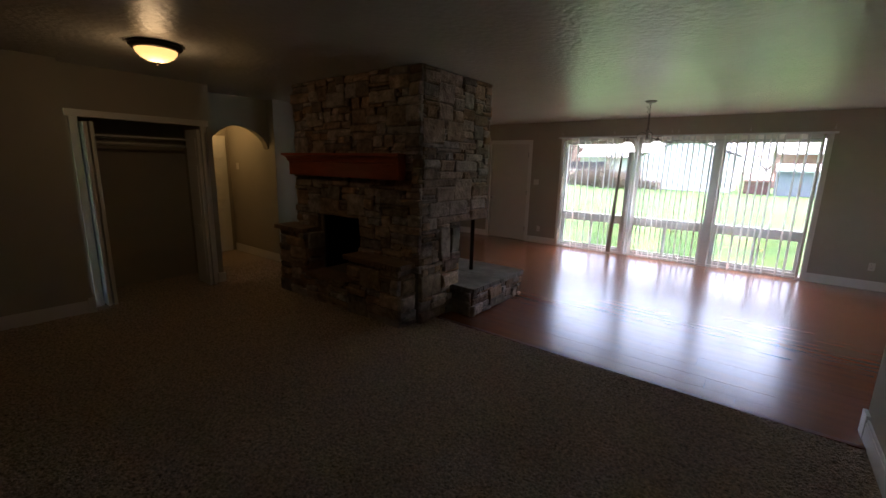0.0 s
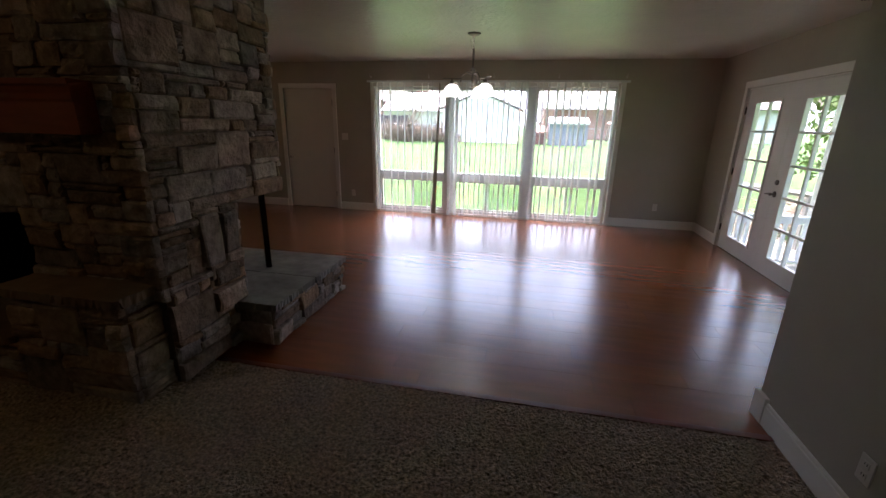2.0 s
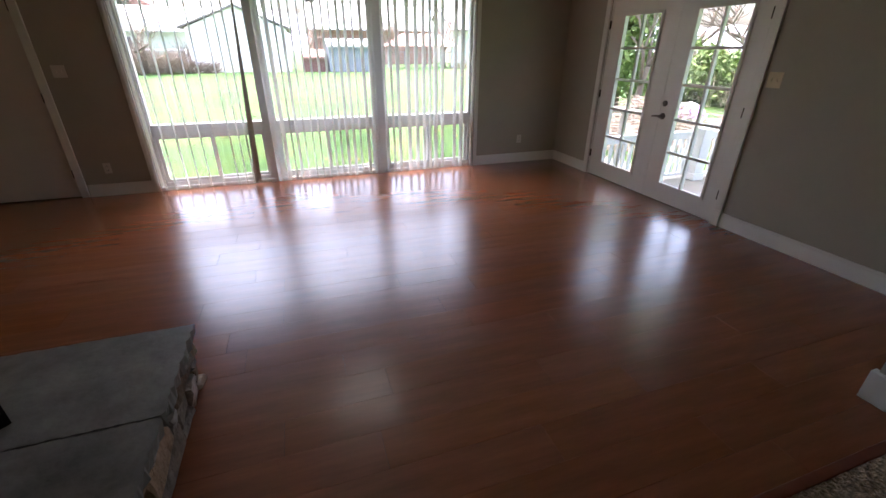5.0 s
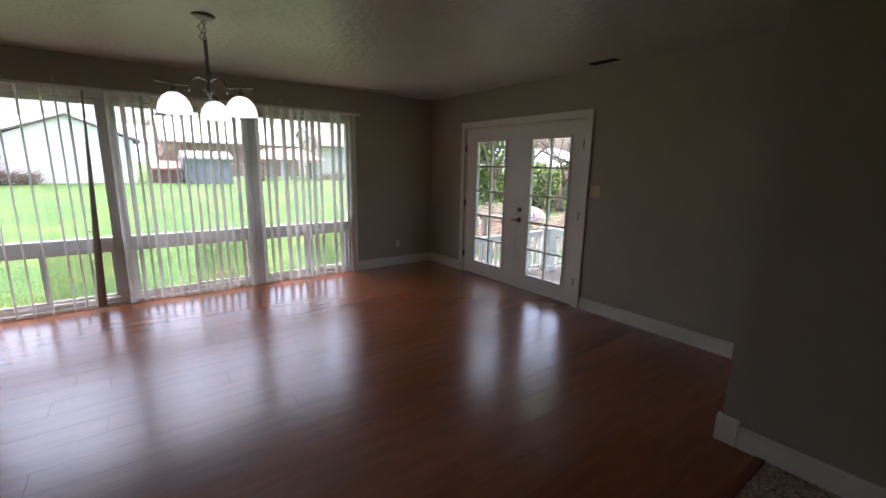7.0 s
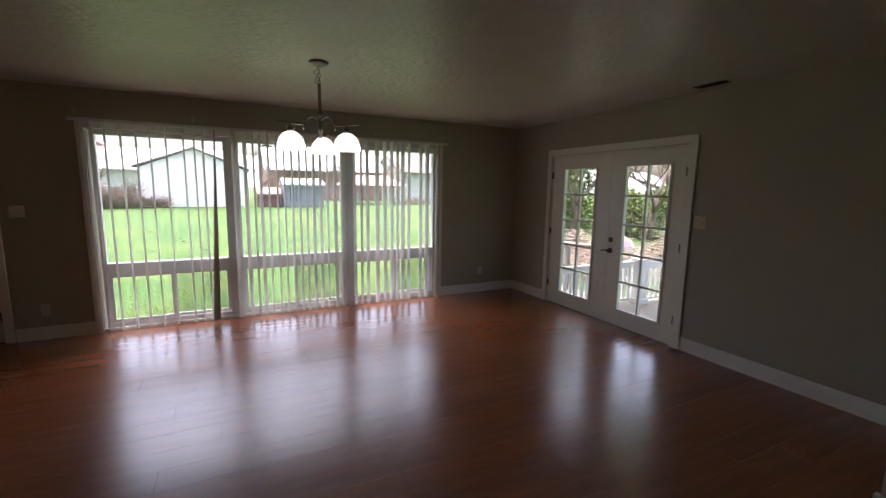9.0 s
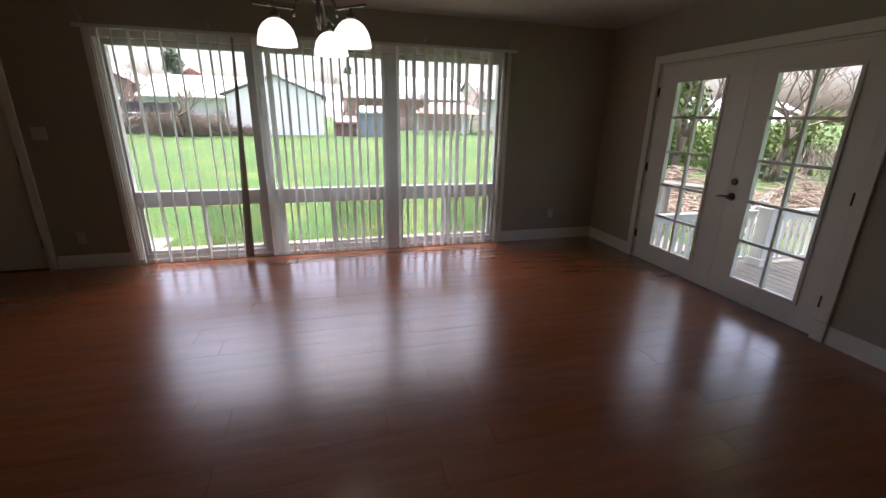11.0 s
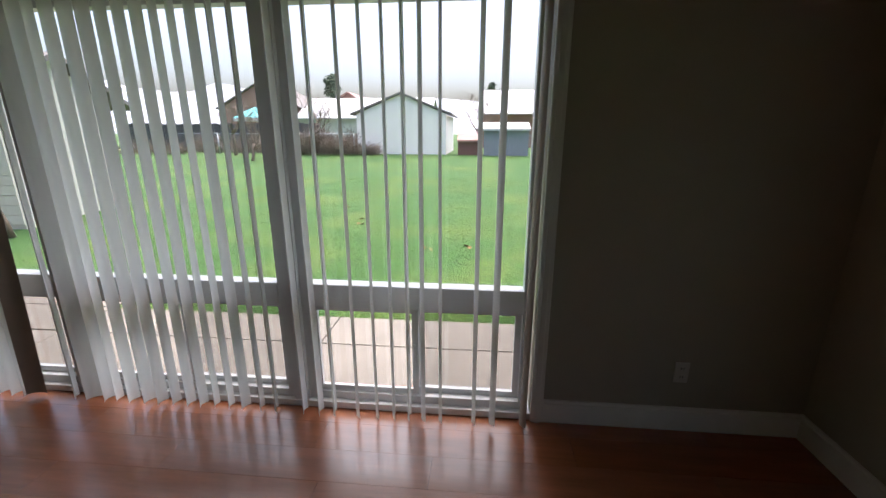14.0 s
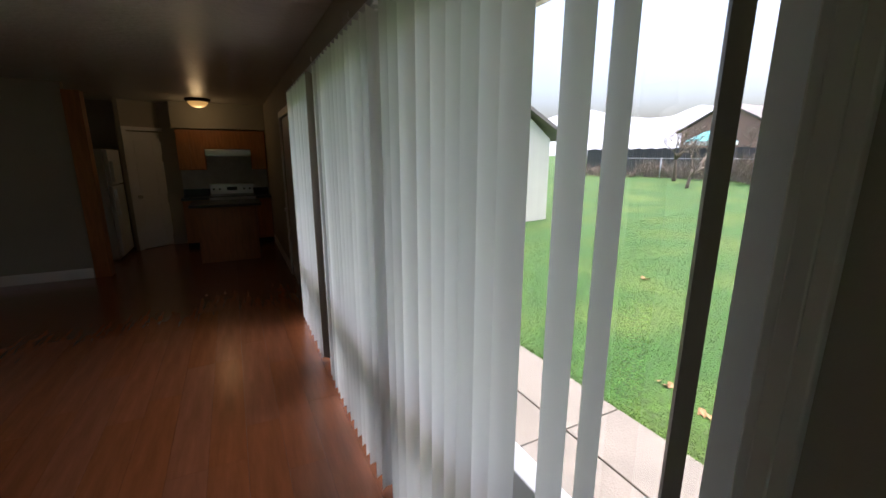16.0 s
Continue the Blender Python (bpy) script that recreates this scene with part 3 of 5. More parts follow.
bpart("firebox_side", fdims(-4.018, -4.00, 2.45, 2.98, 0.342, 0.99), SOOT, fp, "blackened firebox lining")
bpart("firebox_side", fdims(-3.30, -3.282, 2.45, 2.98, 0.342, 0.99), SOOT, fp, "blackened firebox lining")
bpart("firebox_side", fdims(-3.09, -3.06, 3.10, 3.60, 0.30, 1.01), SOOT, fp, "blackened firebox lining")
bpart("firebox_back", fdims(-3.06, -2.62, 3.083, 3.10, 0.30, 1.01), SOOT, fp, "blackened firebox lining")


def stone_face(org, u, n, cells_u, cells_z, cell_u, cell_z, hole, rnd, zbase=0.0, big=1.0):
    """Packs a face with stones of mixed sizes; hole(cu, cz) tells the cells left free."""
    org, u, n = Vector(org) - FO, Vector(u), Vector(n)
    used = [[hole(i, j) for j in range(cells_z)] for i in range(cells_u)]
    for j in range(cells_z):
        for i in range(cells_u):
            if used[i][j]:
                continue
            w = rnd.choice((3, 3, 4, 5, 5, 6, 7, 8, 9) if rnd.random() < 0.8 else (1, 2))
            h = rnd.choice((1, 1, 2, 2, 2, 2, 3, 3, 4, 6))
            if h >= 4:
                w = max(3, min(w, 6))
            if h == 1:
                w = max(w, 4)
            ww = 0
            while ww < w and i + ww < cells_u and not used[i + ww][j]:
                ww += 1
            if i + ww < cells_u and not used[i + ww][j] and (i + ww + 1 >= cells_u or used[i + ww + 1][j]):
                ww += 1
            h = min(h, max(1, ww))
            hh = 1
            while hh < h and j + hh < cells_z and all(not used[i + k][j + hh] for k in range(ww)):
                hh += 1
            for a in range(ww):
                for b in range(hh):
                    used[i + a][j + b] = True
            stone(org + u * (i * cell_u) + Vector((0, 0, zbase + j * cell_z)), u, n, ww * cell_u, hh * cell_z, rnd)


def stone(o, u, n, w, h, rnd):
    g = 0.002
    d = rnd.uniform(0.028, 0.060)
    r = min(0.014, h * 0.22)
    nu, nz = (4, 3) if w > 0.12 else (3, 3)
    verts, faces = [], []
    k = Vector((0, 0, 1))
    tilt_u, tilt_z = rnd.uniform(-0.012, 0.012), rnd.uniform(-0.01, 0.01)

    def jit(s):
        return rnd.uniform(-s, s)
    us = [g, g + r] + [w * q / (nu - 1) for q in range(1, nu - 1)] + [w - g - r, w - g]
    zs = [g, g + r] + [h * q / (nz - 1) for q in range(1, nz - 1)] + [h - g - r, h - g]
    for a, uu in enumerate(us):
        for b, zz in enumerate(zs):
            rim = a in (0, len(us) - 1) or b in (0, len(zs) - 1)
            corner = a in (0, len(us) - 1) and b in (0, len(zs) - 1)
            dd = d + tilt_u * (2 * uu / w - 1) + tilt_z * (2 * zz / h - 1) + jit(0.004)
            if rim:
                dd -= rnd.uniform(0.004, 0.013) if not corner else 0.015
            p = o + u * (uu + jit(0.003)) + k * (zz + jit(0.003)) + n * dd
            verts.append(p)
    nb = len(zs)
    for a in range(len(us) - 1):
        for b in range(nb - 1):
            faces.append((a * nb + b, (a + 1) * nb + b, (a + 1) * nb + b + 1, a * nb + b + 1))
    m = len(verts)
    ring = [a * nb for a in range(len(us))] + [(len(us) - 1) * nb + b for b in range(1, nb)] + \
           [a * nb + nb - 1 for a in range(len(us) - 2, -1, -1)] + [b for b in range(nb - 2, 0, -1)]
    for q in ring:
        p = verts[q]
        verts.append(p - n * (p - o).dot(n) - n * 0.005)
    for q in range(len(ring)):
        q2 = (q + 1) % len(ring)
        faces.append((ring[q2], ring[q], m + q, m + q2))
    me = bpy.data.meshes.new("stone")
    me.from_pydata([tuple(v) for v in verts], [], faces)
    me.materials.append(STONE)
    ob = new("stone", me)
    ob.parent = fp
    return ob


# hearth slabs, caps and mantel
def rough_slab(name, x0, x1, y0, y1, z0, z1, mat, rnd, label):
    bm = bmesh.new()
    nx, ny = max(2, int((x1 - x0) / 0.022)), max(2, int((y1 - y0) / 0.022))
    rim = [(x0 + (x1 - x0) * i / nx, y0) for i in range(nx)] + [(x1, y0 + (y1 - y0) * i / ny) for i in range(ny)] + \
          [(x1 - (x1 - x0) * i / nx, y1) for i in range(nx)] + [(x0, y1 - (y1 - y0) * i / ny) for i in range(ny)]
    tops, bots = [], []
    for x, y in rim:
        j = rnd.uniform(-0.013, 0.004)
        j2 = rnd.uniform(-0.016, 0.010)
        dx = 1 if x > (x0 + x1) / 2 else -1
        tops.append(bm.verts.new((x + dx * j - FO.x, y + (j if y > (y0 + y1) / 2 else -j) * 0.4 - FO.y, z1)))
        bots.append(bm.verts.new((x + dx * j2 - FO.x, y + (j2 if y > (y0 + y1) / 2 else -j2) - FO.y, z0)))
    n = len(rim)
    for i in range(n):
        bm.faces.new((bots[i], bots[(i + 1) % n], tops[(i + 1) % n], tops[i]))
    bm.faces.new(tops)
    bm.faces.new(bots[::-1])
    return part(name, bm, mat, fp, label)


rs = random.Random(3)
rough_slab("hearth_slab", -3.34, -2.11, 2.93, 3.505, 0.28, 0.33, SLAB, rs, "grey slate hearth slab with chipped edge")
rough_slab("hearth_slab", -3.34, -2.11, 3.509, 4.09, 0.28, 0.33, SLAB, rs, "grey slate hearth slab with chipped edge")
rough_slab("cap_stone", -3.31, -2.47, 2.14, 2.45, 0.61, 0.66, CAPSTONE, rs, "brown flat cap stone")
rough_slab("cap_stone", -4.66, -4.05, 2.14, 2.45, 0.80, 0.85, CAPSTONE, rs, "brown flat cap stone")
rough_slab("cap_stone", -4.05, -3.31, 2.16, 2.60, 0.29, 0.338, CAPSTONE, rs, "brown flat cap stone")
bm = bmesh.new()
tube(bm, [(-2.635 - FO.x, 3.64 - FO.y, 0.33), (-2.58 - FO.x, 3.56 - FO.y, 1.03)], 0.03, 4)
part("steel_post", bm, BLACK, fp, "black steel corner post")

mantel = bmesh.new()
prof = [(0.0, 1.475), (0.11, 1.475), (0.11, 1.625), (0.125, 1.64), (0.13, 1.665), (0.15, 1.692), (0.175, 1.703), (0.175, 1.728), (0.0, 1.728)]
ends = []
for side in (-1, 1):
    ring = []
    for d, z in prof:
        extra = max(0.0, d - 0.11)
        x = (-2.62 + extra) if side > 0 else (-4.46 - extra)
        ring.append(mantel.verts.new((x - FO.x, 2.39 - d - FO.y, z)))
    ends.append(ring)
for i in range(len(prof)):
    j = (i + 1) % len(prof)
    mantel.faces.new((ends[0][i], ends[0][j], ends[1][j], ends[1][i]))
mantel.faces.new(ends[0])
mantel.faces.new(ends[1][::-1])
part("mantel", mantel, MANTEL, fp, "cherry wood mantel with crown moulding")

# ---- ceiling lights ----


def dome_light(place, name="ceiling_light"):
    ob = thing(name, "flush ceiling light with amber glass bowl and dark bronze rim", "ceiling light", place)
    part("rim", lathe(bmesh.new(), [(0.0, 0.0), (0.185, 0.0), (0.19, -0.02), (0.17, -0.045), (0.14, -0.05), (0.13, -0.04)], 32), BRONZE, ob, "dark bronze rim")
    g = part("bowl", lathe(bmesh.new(), [(0.15, -0.045), (0.145, -0.07), (0.115, -0.105), (0.07, -0.13), (0.02, -0.14), (0, -0.14)], 32), GLOW, ob, "lit amber glass bowl")
    g.visible_shadow = False
    part("finial", lathe(bmesh.new(), [(0, -0.165), (0.01, -0.158), (0.013, -0.15), (0.006, -0.138), (0, -0.135)], 12), BRONZE, ob)
    return ob


dome_light((-3.89, 0.77, H))
dome_light((-7.07, 6.68, H))
dome_light((-6.85, 2.4, H))


def chandelier(place):
    ob = thing("chandelier", "brushed nickel three-arm chandelier with white frosted glass shades, lit", "chandelier", place)
    part("canopy", lathe(bmesh.new(), [(0, 0), (0.065, 0), (0.068, -0.006), (0.05, -0.02), (0.015, -0.03), (0, -0.03)], 24), AGED, ob)
    bm = bmesh.new()
    lathe(bm, [(0.006, -0.14), (0.011, -0.15), (0.011, -0.31), (0.014, -0.33), (0.03, -0.345), (0.012, -0.36), (0.01, -0.40), (0.016, -0.42), (0.018, -0.46), (0.007, -0.48), (0.012, -0.50), (0, -0.512)], 16)
    part("stem", bm, AGED, ob)
    for k in range(5):
        bm = bmesh.new()
        n = 12
        pts = []
        for q in range(n + 1):
            a = 2 * math.pi * q / n
            c = Vector((0.009 * math.cos(a), 0, 0.016 * math.sin(a)))
            if k % 2:
                c = Vector((0, c.x, c.z))
            pts.append(c + Vector((0, 0, -0.04 - 0.024 * k)))
        tube(bm, pts, 0.0022, 5)
        part("chain_link", bm, AGED, ob)
    bm = bmesh.new()
    tube(bm, [(0, 0, -0.03), (-0.035, 0, -0.07), (-0.015, 0, -0.10), (-0.03, 0.0, -0.13), (0.0, 0, -0.16)], 0.003, 5)
    part("cord", bm, AGED, ob)
    for a in (75, 195, 315):
        c, s = math.cos(radians(a)), math.sin(radians(a))
        bm = bmesh.new()
        pts = [(r * c, r * s, z) for r, z in ((0.012, -0.385), (0.035, -0.37), (0.06, -0.366), (0.085, -0.376), (0.105, -0.395), (0.117, -0.42), (0.121, -0.445), (0.121, -0.462))]
        tube(bm, pts, 0.0065, 8)
        arm = part("arm", bm, AGED, ob, "curved nickel arm")
        m = Matrix.Rotation(radians(a), 4, "Z")
        bm = box(bmesh.new(), 0.115, 0.305, -0.007, 0.007, -0.432, -0.422, bevel=0.002, m=m)
        lathe(bm, [(0.008, -0.488), (0.024, -0.484), (0.024, -0.455), (0.010, -0.445), (0.008, -0.432)], 12, (0.21 * c, 0.21 * s, 0))
        part("bar", bm, AGED, arm, "flat nickel bar over the shade")
        bm = lathe(bmesh.new(), [(0.022, -0.480), (0.040, -0.487), (0.062, -0.505), (0.080, -0.532), (0.091, -0.570), (0.094, -0.598), (0.090, -0.598), (0.076, -0.537), (0.05, -0.505), (0.022, -0.492)], 28, (0.21 * c, 0.21 * s, 0))
        sh = part("shade", bm, SHADE, ob, "white frosted bell glass shade, lit")
    ob.scale = (1.12, 1.12, 1.12)
    return ob


chandelier((-1.18, 5.67, H))

# ---- closet ----


def bifold(y_hinge, y_free, x_out, name_label):
    ob = thing("bifold_door", name_label, "door", (0, 0, 0), group="closet bifold doors")
    for k, (ya, yb) in enumerate(((y_hinge, y_hinge + 0.035 * (1 if y_free > y_hinge else -1)), (y_free - 0.035 * (1 if y_free > y_hinge else -1), y_free))):
        a, b = sorted((ya, yb))
        x0, x1 = CX - 0.20, x_out
        p = bpart("panel", (x0, x1, a, b, 0.02, 1.98), TRIM, ob, bevel=0.003)
        bm = bmesh.new()
        side = b if (y_hinge < 1.2) else a - 0.006
        for z0, z1 in ((0.12, 0.80), (0.92, 1.55), (1.65, 1.88)):
            box(bm, x0 + 0.06, x1 - 0.06, side, side + 0.006, z0, z1, bevel=0.002)
        part("raised_field", bm, TRIM, p)
    return ob


bifold(0.54, 0.625, -5.33, "white folded bifold closet door, open")
bifold(1.69, 1.605, -5.33, "white folded bifold closet door with raised panels, open")
bm = bmesh.new()
box(bm, CX, CX + 0.018, 0.46, 0.53, 0, 2.03, bevel=0.003)
box(bm, CX, CX + 0.018, 1.70, 1.77, 0, 2.03, bevel=0.003)
box(bm, CX, CX + 0.018, 0.43, 1.80, 2.03, 2.10, bevel=0.003)
part("closet_casing", bm, TRIM, None, "white casing round the closet opening", "structure")
shelf = thing("closet_shelf", "white closet shelf on a cleat across the closet back", "shelf")
bpart("board", (-6.15, -5.80, 0.47, 1.76, 1.86, 1.88), TRIM, shelf, bevel=0.002)
bpart("cleat", (-6.15, -6.13, 0.47, 1.76, 1.77, 1.86), TRIM, shelf)
bm = bmesh.new()
tube(bm, [(-5.87, 0.47, 1.79), (-5.87, 1.76, 1.79)], 0.016, 10)
part("rod", bm, TRIM, shelf, "white closet rod")

# ---- hall and kitchen doors ----


def six_panel(place, rz, width, height, knob_side, label):
    ob = thing("panel_door", label, "door", place)
    ob.rotation_euler = (0, 0, radians(rz))
    bpart("leaf", (0, width, 0, 0.035, 0.01, height), TRIM, ob, bevel=0.002)
    for a, b in ((0.10, width / 2 - 0.04), (width / 2 + 0.04, width - 0.10)):
        for z0, z1 in ((0.20, 0.78), (0.94, 1.52), (1.64, 1.88)):
            bpart("raised_panel", (a, b, -0.008, 0.0, z0, z1), TRIM, ob, bevel=0.003)
    bm = bmesh.new()
    lathe(bm, [(0, 0), (0.03, 0), (0.03, 0.006), (0.012, 0.012), (0.012, 0.035), (0.027, 0.045), (0.028, 0.06), (0, 0.07)], 14)
    kx = 0.07 if knob_side < 0 else width - 0.07
    bmesh.ops.transform(bm, matrix=Matrix.Translation((kx, 0, 0.93)) @ Matrix.Rotation(radians(90), 4, "X"), verts=bm.verts)
    part("door_knob", bm, NICKEL, ob)
    return ob


pantry = six_panel((0, 0, 0), 0, 0.72, 2.03, -1, "white six-panel pantry door, closed")
pantry.matrix_world = pantry_skew @ pose(0.06, 0.02, 0)
bm = bmesh.new()
for x0, x1, z0, z1 in ((-0.01, 0.05, 0, 2.11), (0.79, 0.85, 0, 2.11), (0.05, 0.79, 2.05, 2.11)):
    box(bm, x0, x1, -0.016, 0.0, z0, z1, m=pantry_skew)
part("pantry_casing", bm, TRIM, None, "white casing round the pantry door", "structure")
fridge = thing("refrigerator", "white top-freezer refrigerator beside the pantry door", "refrigerator", (-7.20, 5.06, 0))
bpart("body", (-0.40, 0.36, -0.44, 0.30, 0.03, 1.73), FRIDGE, fridge, bevel=0.008)
for z0, z1, nm in ((0.08, 1.17, "door"), (1.19, 1.72, "freezer_door")):
    d = bpart(nm, (-0.395, 0.355, 0.305, 0.36, z0, z1), FRIDGE, fridge, bevel=0.01)
    bpart("handle", (0.29, 0.32, 0.36, 0.40, (z1 - 0.45) if nm == "door" else z0 + 0.04, (z1 - 0.04) if nm == "door" else z0 + 0.36), FRIDGE, d, bevel=0.006)
six_panel((-7.335, 2.13, 0), 90, 0.74, 2.03, -1, "white six-panel hall door, closed")
shell("wall_hall_end", [(-7.5, -7.38, 1.96, 2.95, 0, H)], WALL)


def cabinet(x0, x1, y0, y1, z0, z1, doors, label):
    ob = thing("kitchen_cabinet", label, "cabinet", (x0, y0, z0), group="kitchen cabinets")
    bpart("body", (0, x1 - x0, 0, y1 - y0, 0, z1 - z0), OAK, ob)
    n = doors
    for k in range(n):
        a, b = (y1 - y0) * k / n + 0.012, (y1 - y0) * (k + 1) / n - 0.012
        d = bpart("door", (x1 - x0, x1 - x0 + 0.018, a, b, 0.012, z1 - z0 - 0.012), OAK, ob, bevel=0.003)
        bpart("raised_field", (x1 - x0 + 0.018, x1 - x0 + 0.024, a + 0.05, b - 0.05, 0.06, z1 - z0 - 0.06), OAK, d, bevel=0.003)
    return ob


UL = "orange oak wall cabinet with raised-panel doors"
cabinet(-8, -7.66, 6.24, 6.66, 1.38, 2.08, 2, UL)
cabinet(-8, -7.66, 6.66, 7.42, 1.75, 2.08, 2, "short orange oak cabinet over the range hood")
cabinet(-8, -7.66, 7.42, 7.68, 1.38, 2.08, 1, UL)
cabinet(-8, -7.4, 6.24, 6.66, 0.10, 0.86, 2, "orange oak base cabinet under dark counter")
cabinet(-8, -7.4, 7.42, 7.68, 0.10, 0.86, 1, "orange oak base cabinet under dark counter")
ct = thing("countertop", "dark speckled kitchen countertop with upstand", "countertop")
bpart("top", (-8, -7.36, 6.23, 6.655, 0.86, 0.90), COUNTER, ct, bevel=0.004)
bpart("top", (-8, -7.36, 7.425, 7.69, 0.86, 0.90), COUNTER, ct, bevel=0.004)
bpart("upstand", (-8, -7.98, 6.23, 7.69, 0.90, 1.02), COUNTER, ct)
shell("kitchen_toe_kick", [(-8, -7.46, 6.24, 7.69, 0, 0.10)], BLACK)
shell("backsplash", [(-8, -7.992, 6.23, 7.69, 1.02, 1.75)], TILE)
rg = thing("range", "stainless steel electric range with lit back panel", "stove", (-7.97, 6.67, 0))
bpart("body", (0, 0.60, 0, 0.74, 0.10, 0.90), STEEL, rg, bevel=0.004)
bpart("cooktop", (0.0, 0.60, 0, 0.74, 0.90, 0.915), COUNTER, rg)
bpart("back_panel", (0.0, 0.07, 0, 0.74, 0.915, 1.10), STEEL, rg, bevel=0.005)
bpart("oven_window", (0.60, 0.604, 0.12, 0.62, 0.35, 0.65), COUNTER, rg)
bpart("display", (0.07, 0.073, 0.28, 0.46, 0.98, 1.05), COUNTER, rg)
for k in range(4):
    part("knob", round_x(bmesh.new(), (0.115, (0.06, 0.16, 0.58, 0.68)[k], 1.01), [(0, 0), (0.018, 0), (0.02, 0.03), (0, 0.03)][::1], 12), BLACK, rg)
hood = thing("range_hood", "stainless steel under-cabinet range hood", "range hood", (-7.99, 6.67, 1.62))
bpart("canopy", (0, 0.46, 0, 0.74, 0.0, 0.12), STEEL, hood, bevel=0.01)
isl = thing("kitchen_island", "oak kitchen island with dark countertop", "kitchen island", (-6.35, 7.0, 0))
bpart("body", (-0.32, 0.24, -0.48, 0.36, 0.0, 0.87), OAK, isl, bevel=0.004)
bpart("top", (-0.42, 0.34, -0.56, 0.44, 0.87, 0.91), COUNTER, isl, bevel=0.006)

# ---- small wall fittings ----


def outlet(place, rz, name="wall_outlet", label="ivory duplex wall outlet", two=True, size=(0.07, 0.115), mat=None):
    ob = thing(name, label, "outlet" if two else "switch", place)
    ob.rotation_euler = (0, 0, radians(rz))
    w, h = size
    bpart("plate", (-w / 2, w / 2, -0.006, 0, -h / 2, h / 2), mat or PLASTIC, ob, bevel=0.002)
    if two:
        for dz in (-0.024, 0.024):
            bpart("socket", (-0.016, 0.016, -0.009, -0.006, dz - 0.014, dz + 0.014), mat or PLASTIC, ob, bevel=0.001)
            for dx in (-0.006, 0.006):
                bpart("slot", (dx - 0.0015, dx + 0.0015, -0.0095, -0.009, dz - 0.004, dz + 0.007), BLACK, ob)
    else:
        for k in range(max(1, round(w / 0.06))):
            cx = (k - (max(1, round(w / 0.06)) - 1) / 2) * 0.046
            bpart("toggle", (cx - 0.005, cx + 0.005, -0.016, -0.006, -0.012, 0.012), mat or PLASTIC, ob, bevel=0.001)
    return ob


outlet((1.57, NY, 0.34), 0)
outlet((-3.60, NY, 0.31), 0)
outlet((-3.72, NY, 1.31), 0, "light_switch", "white double light switch plate", False, (0.115, 0.115))
outlet((EX, 4.71, 1.31), -90, "light_switch", "ivory double light switch plate beside the french doors", False, (0.115, 0.12), IVORY)
outlet((0.92, 2.2, 0.30), -90)
outlet((-7.12, 2.95, 1.52), 0, "thermostat", "small white hall thermostat", False, (0.08, 0.11))
vent = thing("ceiling_vent", "small slotted ceiling vent, dark slots", "vent", (1.977, 4.60, H))
bpart("frame", (-0.07, 0.07, -0.16, 0.16, -0.006, 0), CEIL, vent, bevel=0.002)
for k in range(5):
    bpart("slat", (-0.05 + k * 0.022, -0.045 + k * 0.022, -0.14, 0.14, -0.012, -0.006), BLACK, vent)

# ---- outdoors ----
bm = bmesh.new()
ys = [8.0, 9.70, 12, 16, 20, 24, 28, 32, 40, 60, 120, 400, 1500]


def ground_z(y):
    return -0.46 + max(0.0, min(1.0, (y - 9.5) / 18.5)) * 0.90


xs = [-1500, -300, -80, -40, -20, -10, -5, 0, 5, 10, 20, 40, 80, 300, 1500]
ys = [-1500, -300, -60, -10, 2] + ys
grid = [[bm.verts.new((x, y, ground_z(y))) for y in ys] for x in xs]
for i in range(len(xs) - 1):
    for j in range(len(ys) - 1):
        bm.faces.new((grid[i][j], grid[i + 1][j], grid[i + 1][j + 1], grid[i][j + 1]))
part("ground", bm, GRASS, None, "bright green spring lawn", "structure")

pav = new("pavement")
tagged(pav, kind="structure")
k = 0
for x in [-6.38 + 2.7 * i for i in range(4)]:
    for y0, y1 in ((7.90, 9.165), (9.175, 9.76)) + (((9.77, 10.72),) if x < -4.5 else ()):
        j = 0.01 if k % 2 else 0.0
        bpart("slab", (x + 0.006, x + 2.694, y0 + 0.004, y1 - 0.004, -0.7, -0.42 + j * 0.3), CONCRETE, pav, bevel=0.006)
        k += 1

shell("foundation", [(-9.5, EX + 0.2, NY + 0.0, NY + 0.16, -0.6, -0.051)], CONCRETE)
# brick veneer with toothed edges beside the windows
ven = new("brick_veneer")
tagged(ven, kind="structure")
rb = random.Random(11)
for course in range(31):
    z = -0.2 + course * 0.076
    off = 0.10 if course % 2 else 0.0
    for side, xe in ((-1, -3.15), (1, 0.83)):
        x = xe
        for n in range(4):
            w = 0.095 if (n == 0 and off) else 0.2
            a, b = (x - w, x) if side < 0 else (x, x + w)
            j = rb.uniform(-0.006, 0.006)
            bpart("brick", (a + 0.004, b - 0.004, NY + 0.15, NY + 0.25 + j, z, z + 0.066), BRICK, ven)
            x += side * w
for n in range(36):
    x = -3.14 + n * 0.11
    bpart("brick", (x, x + 0.10, NY + 0.15, NY + 0.29, -0.09, -0.03), BRICK, ven)
shell("eave", [(-9.6, 3.0, NY + 0.15, NY + 0.75, 2.42, 2.50), (-9.6, 3.0, NY + 0.75, NY + 0.79, 2.36, 2.54)], WHITEWALL, "white soffit and fascia")
shell("roof", [(-9.7, 3.4, -4.4, NY + 0.79, H + 0.13, H + 0.25)], ROOF)
shell("wall_outer", [(-9.5, -3.95, NY + 0.15, NY + 0.25, -0.2, 2.42), (1.65, EX + 0.15, NY + 0.15, NY + 0.25, -0.2, 2.42)], BRICK)


